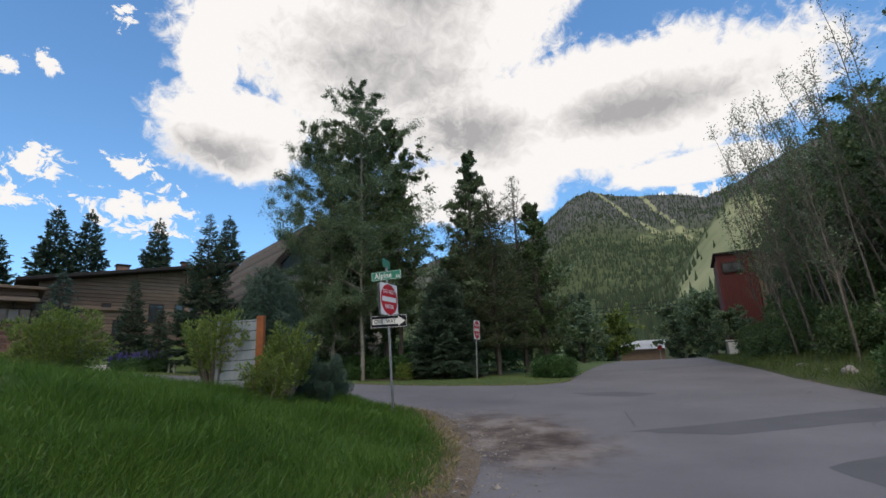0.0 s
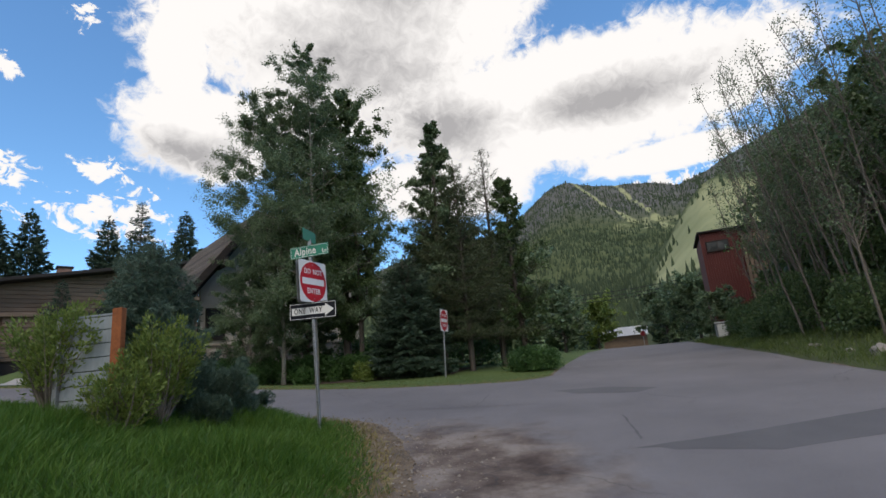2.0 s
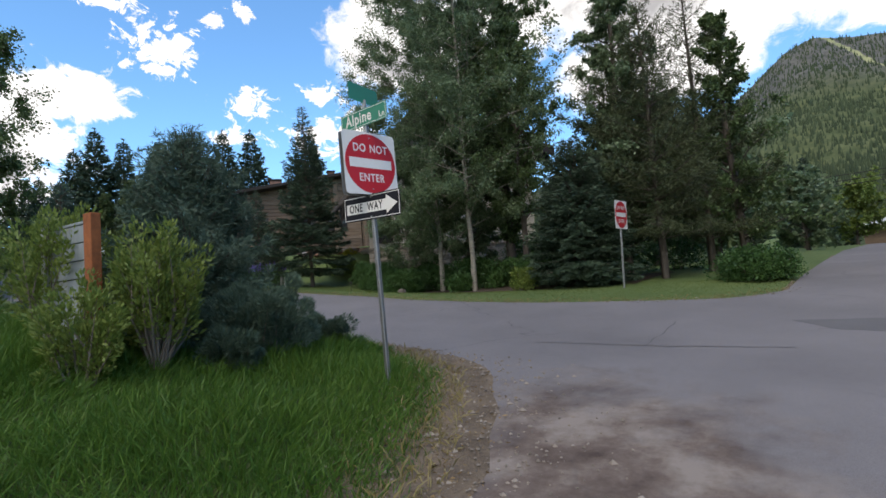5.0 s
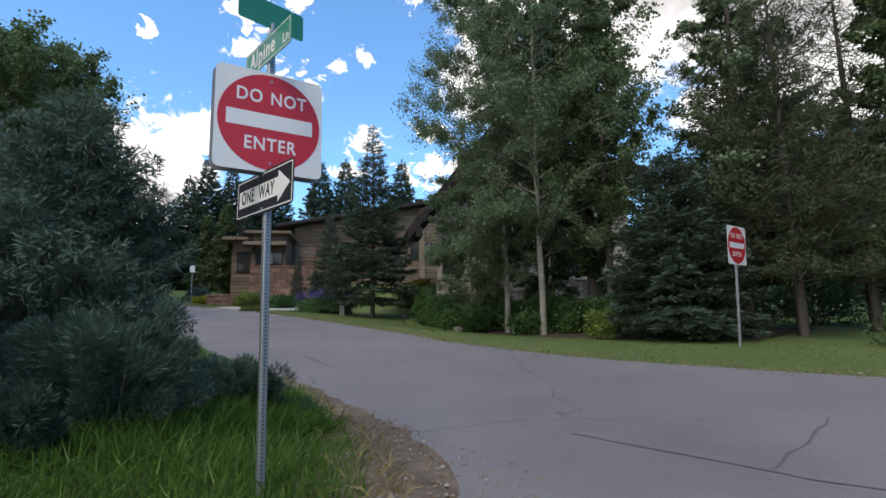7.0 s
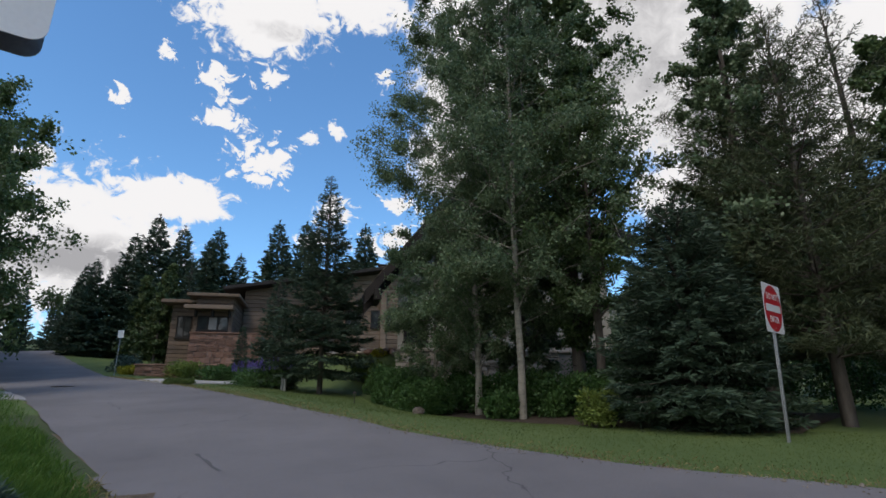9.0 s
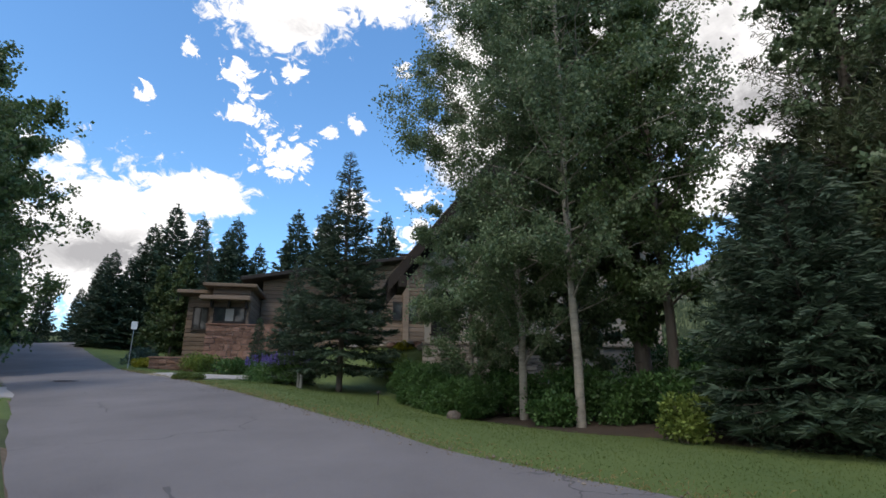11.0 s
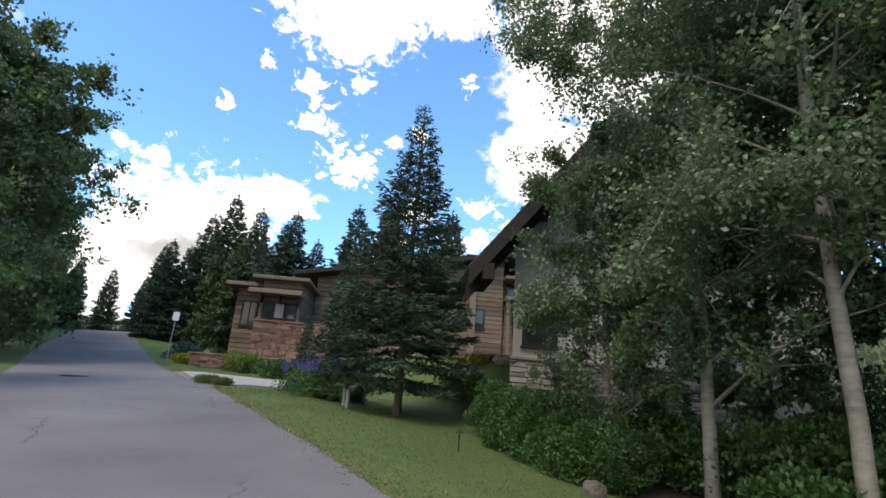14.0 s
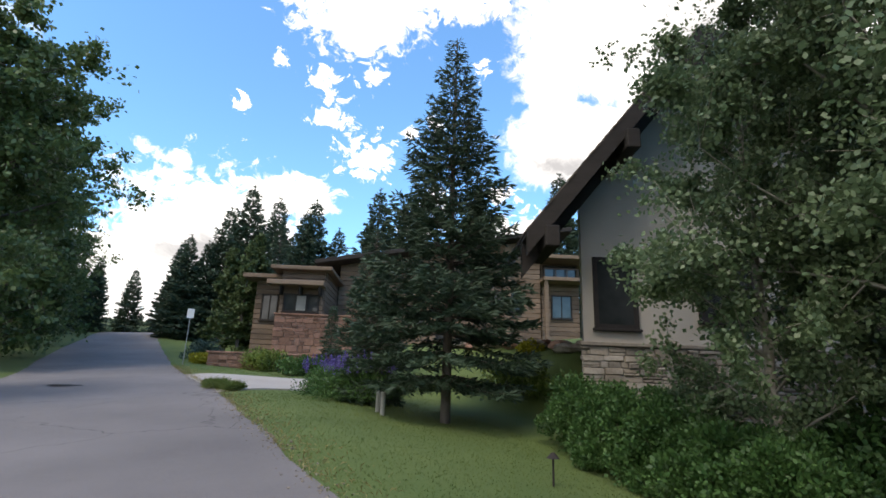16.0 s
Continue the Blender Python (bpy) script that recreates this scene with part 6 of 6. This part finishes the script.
def boulder(x, y, s, seed, label, mat=None):
    rng = random.Random(seed)
    bm = bmesh.new()
    bmesh.ops.create_icosphere(bm, subdivisions=3, radius=1)
    for v in bm.verts:
        k = 1 + 0.28 * noise.noise(v.co * 1.3 + Vector((seed, 0, 0))) + 0.08 * noise.noise(v.co * 4)
        v.co = Vector((v.co.x * s[0], v.co.y * s[1], v.co.z * s[2])) * k
    ob = part("boulder", bm, mat or M_ROCK)
    ob.matrix_world = on(x, y, rng.uniform(0, 360), s[2] * 0.35)
    return tagged(ob, label, "boulder")


boulder(7.1, 17.0, (0.24, 0.2, 0.18), 1, "pale rough boulder on the verge")
for i in range(0, 9, 3):
    boulder(6.9 + 0.25 * (i % 3), 18.2 + i * 0.85, (0.12 + 0.03 * (i % 4), 0.1, 0.08), 20 + i, "pale stone among weeds on the verge")
for i in range(22):
    r = random.Random(200 + i)
    row = i % 2
    boulder(-27.2 + i * 0.33 + r.uniform(-.15, .15), 25.3 + 0.75 * row + r.uniform(-.15, .15), (r.uniform(.25, .42), r.uniform(.22, .32), r.uniform(.14, .2)), 40 + i,
            "flat reddish landscaping boulder on the garden slope", (M_ROCK, M_REDSTONE, M_STONE)[i % 3])
boulder(-13.0, 19.2, (0.2, 0.16, 0.14), 70, "dark grey stone at the planting bed", M_BARK)


def garden_wall():
    e = thing("garden_wall", pose(-38.6, 19.9, gz(-38, 20) - 0.1, 0, 0, 60), "low red stone garden wall beside the drive", "wall")
    rng = random.Random(33)
    part("core", boxed(-1.5, 3.2, 0.02, 0.5, -0.3, 0.85), M_MORTAR, e)
    stone_course(e, -1.5, 3.2, 0, 0.84, 0.02, M_REDSTONE, rng, 0.14, 0.24, 0.25, 0.6)
    part("coping", boxed(-1.58, 3.28, -0.08, 0.55, 0.853, 0.95, 0.02), M_REDSTONE, e)


garden_wall()
shrub("yellow_shrub", on(-40.3, 18.6), (0.8, 0.7, 0.55), 3500, 0.09, 90, M_YELLOW, "bright yellow flowering shrub by the street", 10)
shrub("green_shrub", on(-37.4, 20.9), (1.3, 1.1, 1.0), 5000, 0.1, 91, M_WILLOW, "light green shrub behind the garden wall", 12)
shrub("grey_shrub", on(-42.5, 18.9), (1.3, 1.0, 1.0), 5000, 0.1, 92, M_SPRUCE_BLUE, "grey-green shrub by the street", 12)
shrub("green_shrub", on(-34.0, 21.7), (1.6, 1.0, 0.75), 5000, 0.1, 93, M_HEDGE, "low green shrub below the stone base", 12)
shrub("green_shrub", on(-20.9, 23.0), (0.9, 0.8, 0.8), 4000, 0.09, 94, M_WILLOW, "light green shrub beside the stucco house", 12)
shrub("yellow_shrub", on(-22.6, 25.0), (0.4, 0.4, 0.3), 1200, 0.08, 95, M_YELLOW, "small yellow flower clump on the garden slope", 8)
shrub("yellow_shrub", on(-43.0, 8.8), (0.7, 0.6, 0.6), 2500, 0.1, 96, M_YELLOW, "small yellow-green shrub on the verge", 8)


def lupines():
    rng = np.random.default_rng(120)
    e = shrub("lupine_bed", on(-23.4, 19.6), (2.3, 1.1, 0.55), 13000, 0.09, 121, M_HEDGE, "bed of violet lupines beside the driveway", 20, "flowers", 0.35, 0.3, 60)
    P = []
    for i in range(110):
        a, r = rng.uniform(0, 6.28), math.sqrt(rng.uniform(0, 1))
        x, y, h = math.cos(a) * r * 2.2, math.sin(a) * r * 1.0, rng.uniform(0.55, 0.85)
        n = 50
        t = rng.uniform(0, 1, n)
        P.append(np.stack([x + rng.normal(0, 0.018, n) * (1.3 - t), y + rng.normal(0, 0.018, n) * (1.3 - t), h + t * 0.26], 1))
    P = np.concatenate(P)
    V, Q = cards(P, rng.normal(0, 1, P.shape), 0.035, 0.03, rng)
    mesh_np("blossom", V, Q, M_LUPINE, e, "violet flower spikes")


lupines()
shrub("grass_tuft", on(-25.6, 16.95), (0.75, 0.3, 0.08), 5000, 0.14, 160, M_BLADE, "rough grass tuft at the driveway corner", 10, "grass", 0.1, 0.3)
shrub("grass_tuft", on(-24.9, 17.2), (0.5, 0.3, 0.08), 3500, 0.14, 161, M_BLADE, "rough grass tuft at the driveway corner", 10, "grass", 0.1, 0.3)


# ---- down the main street ----
def red_building():
    e = thing("red_building", pose(10.3, 45.5, gz(9.6, 45.5) - 0.5, 0, 0, -6), "tall dark red metal-clad building with timber side", "building")
    H = 9.9 - gz(9.6, 45.5) + 0.5
    for k in range(16):
        part("metal_panel", boxed(-1.35 + k * 0.17, -1.35 + k * 0.17 + 0.14, -0.03, 0.1, 0, H, 0.01), M_REDWALL, e)
    part("core", boxed(-1.3, 5.5, 0.1, 6, 0, H - 0.2), M_REDWALL, e)
    for k in range(14):
        part("timber_board", boxed(1.45 + k * 0.28, 1.45 + k * 0.28 + 0.24, -0.05, 0.098, 0, H - 0.5, 0.01), M_LOG, e)
    part("roof", boxed(-1.5, 5.7, -0.25, 6.2, H + 0.003, H + 0.15, 0.02), M_TIMBER, e)
    window_part(e, -1.0, 0.6, H - 1.5, H - 0.7, -0.05, 1)


red_building()


def white_building():
    e = thing("low_building", pose(3.2, 88, gz(3.2, 88)), "low white building with a pale roof far down the street", "building")
    part("wall", boxed(-3, 3.5, 0, 5, -0.5, 2.0, 0.02), M_LOG, e)
    bm = bmesh.new()
    vs = [bm.verts.new(c) for c in ((-3.4, -0.6, 1.9), (3.9, -0.6, 1.9), (3.9, 2.5, 3.4), (-3.4, 2.5, 3.4), (-3.4, 5.6, 1.9), (3.9, 5.6, 1.9))]
    for q in ((0, 1, 2, 3), (3, 2, 5, 4), (0, 3, 4), (1, 5, 2)):
        bm.faces.new([vs[i] for i in q])
    bmesh.ops.solidify(bm, geom=bm.faces[:], thickness=0.12)
    part("roof", bm, M_WHITE, e)


white_building()


def stop_sign(x, y, top):
    b = gz(x, y)
    e = thing("stop_sign", pose(x, y, b), "red octagonal stop sign on a post", "street sign")
    part("post", boxed(-0.03, 0.03, -0.03, 0.03, -0.3, top - b - 0.05, 0.005), M_STEEL, e)
    d = part("plate", disc(0.30, 0.30, -0.035, 0, 8), M_RED, e)
    d.matrix_local = pose(0, 0, top - b - 0.4)


stop_sign(4.8, 66, gz(4.8, 66) + 1.9)


def utility_box(x, y):
    e = thing("utility_box", on(x, y), "pale metal utility box on the verge", "utility box")
    part("body", boxed(-0.35, 0.35, -0.25, 0.25, -0.2, 1.05, 0.02), M_POST, e)
    part("lid", boxed(-0.39, 0.39, -0.29, 0.29, 1.053, 1.11, 0.015), M_WHITE, e)
    part("door", boxed(-0.28, 0.28, -0.27, -0.253, 0.15, 0.95, 0.006), M_WHITE, e)


utility_box(8.1, 40)


def utility_lines():
    for k, z in enumerate((9.0, 8.5, 8.1)):
        cu = bpy.data.curves.new("cable", "CURVE"); cu.dimensions, cu.bevel_depth = "3D", 0.035
        sp = cu.splines.new("POLY"); sp.points.add(20)
        for i in range(21):
            f = i / 20
            sp.points[i].co = (-14 + 34 * f, 62 + 3 * f, z + 1.2 * f - 1.2 * math.sin(math.pi * f), 1)
        cu.materials.append(M_RUBBER)
        tmp = bpy.data.objects.new("cable", cu)
        ob = new("power_cable", bpy.data.meshes.new_from_object(tmp)); bpy.data.objects.remove(tmp)
        tagged(ob, "thin dark overhead power cable", "cable", "overhead cables")
    for x in (-14, 20):
        e = thing("utility_pole", on(x, 62 if x < 0 else 65), "grey timber utility pole", "pole")
        bm = bmesh.new(); bmesh.ops.create_cone(bm, cap_ends=True, segments=12, radius1=0.16, radius2=0.11, depth=11, matrix=Matrix.Translation((0, 0, 5)))
        part("shaft", bm, M_BARK, e)
        part("crossarm", boxed(-0.9, 0.9, -0.06, 0.06, 7.6, 7.75, 0.01), M_BARK, e)


utility_lines()
broadleaf("maple_tree", on(-0.3, 73), 5.4, 2.8, 0.1, 9000, 0.3, 131, M_WILLOW, M_BARK, "bright green round tree down the street", 0.15, (0, 0), "wide")
for x, y, s, r in ((-1.6, 84, .5, 0), (8.8, 82, .55, 40), (8.5, 74, .5, 90), (-3.5, 66, .6, 10), (12, 85, .6, 150), (15, 78, .7, 210), (-6, 80, .7, 77), (-10, 72, .8, 200), (18, 66, .8, 20)):
    copy_thing(far, on(x, y, r, 0, s))
bt = broadleaf("ash_tree", on(7.5, 66), 5.5, 2.4, 0.08, 7000, 0.34, 132, M_ASPEN, M_BARK, "green leafy tree down the street", 0.15, (0, 0), "wide")
for x, y, s, r in ((-2.6, 47, .8, 30), (-3.4, 56, .9, 60), (9.6, 58, 1.0, 120), (8.7, 40.8, .5, 20), (13.6, 37, 1.0, 210), (-6.5, 40, 1.2, 170), (-8, 33, 1.3, 240)):
    copy_thing(bt, on(x, y, r, 0, s))
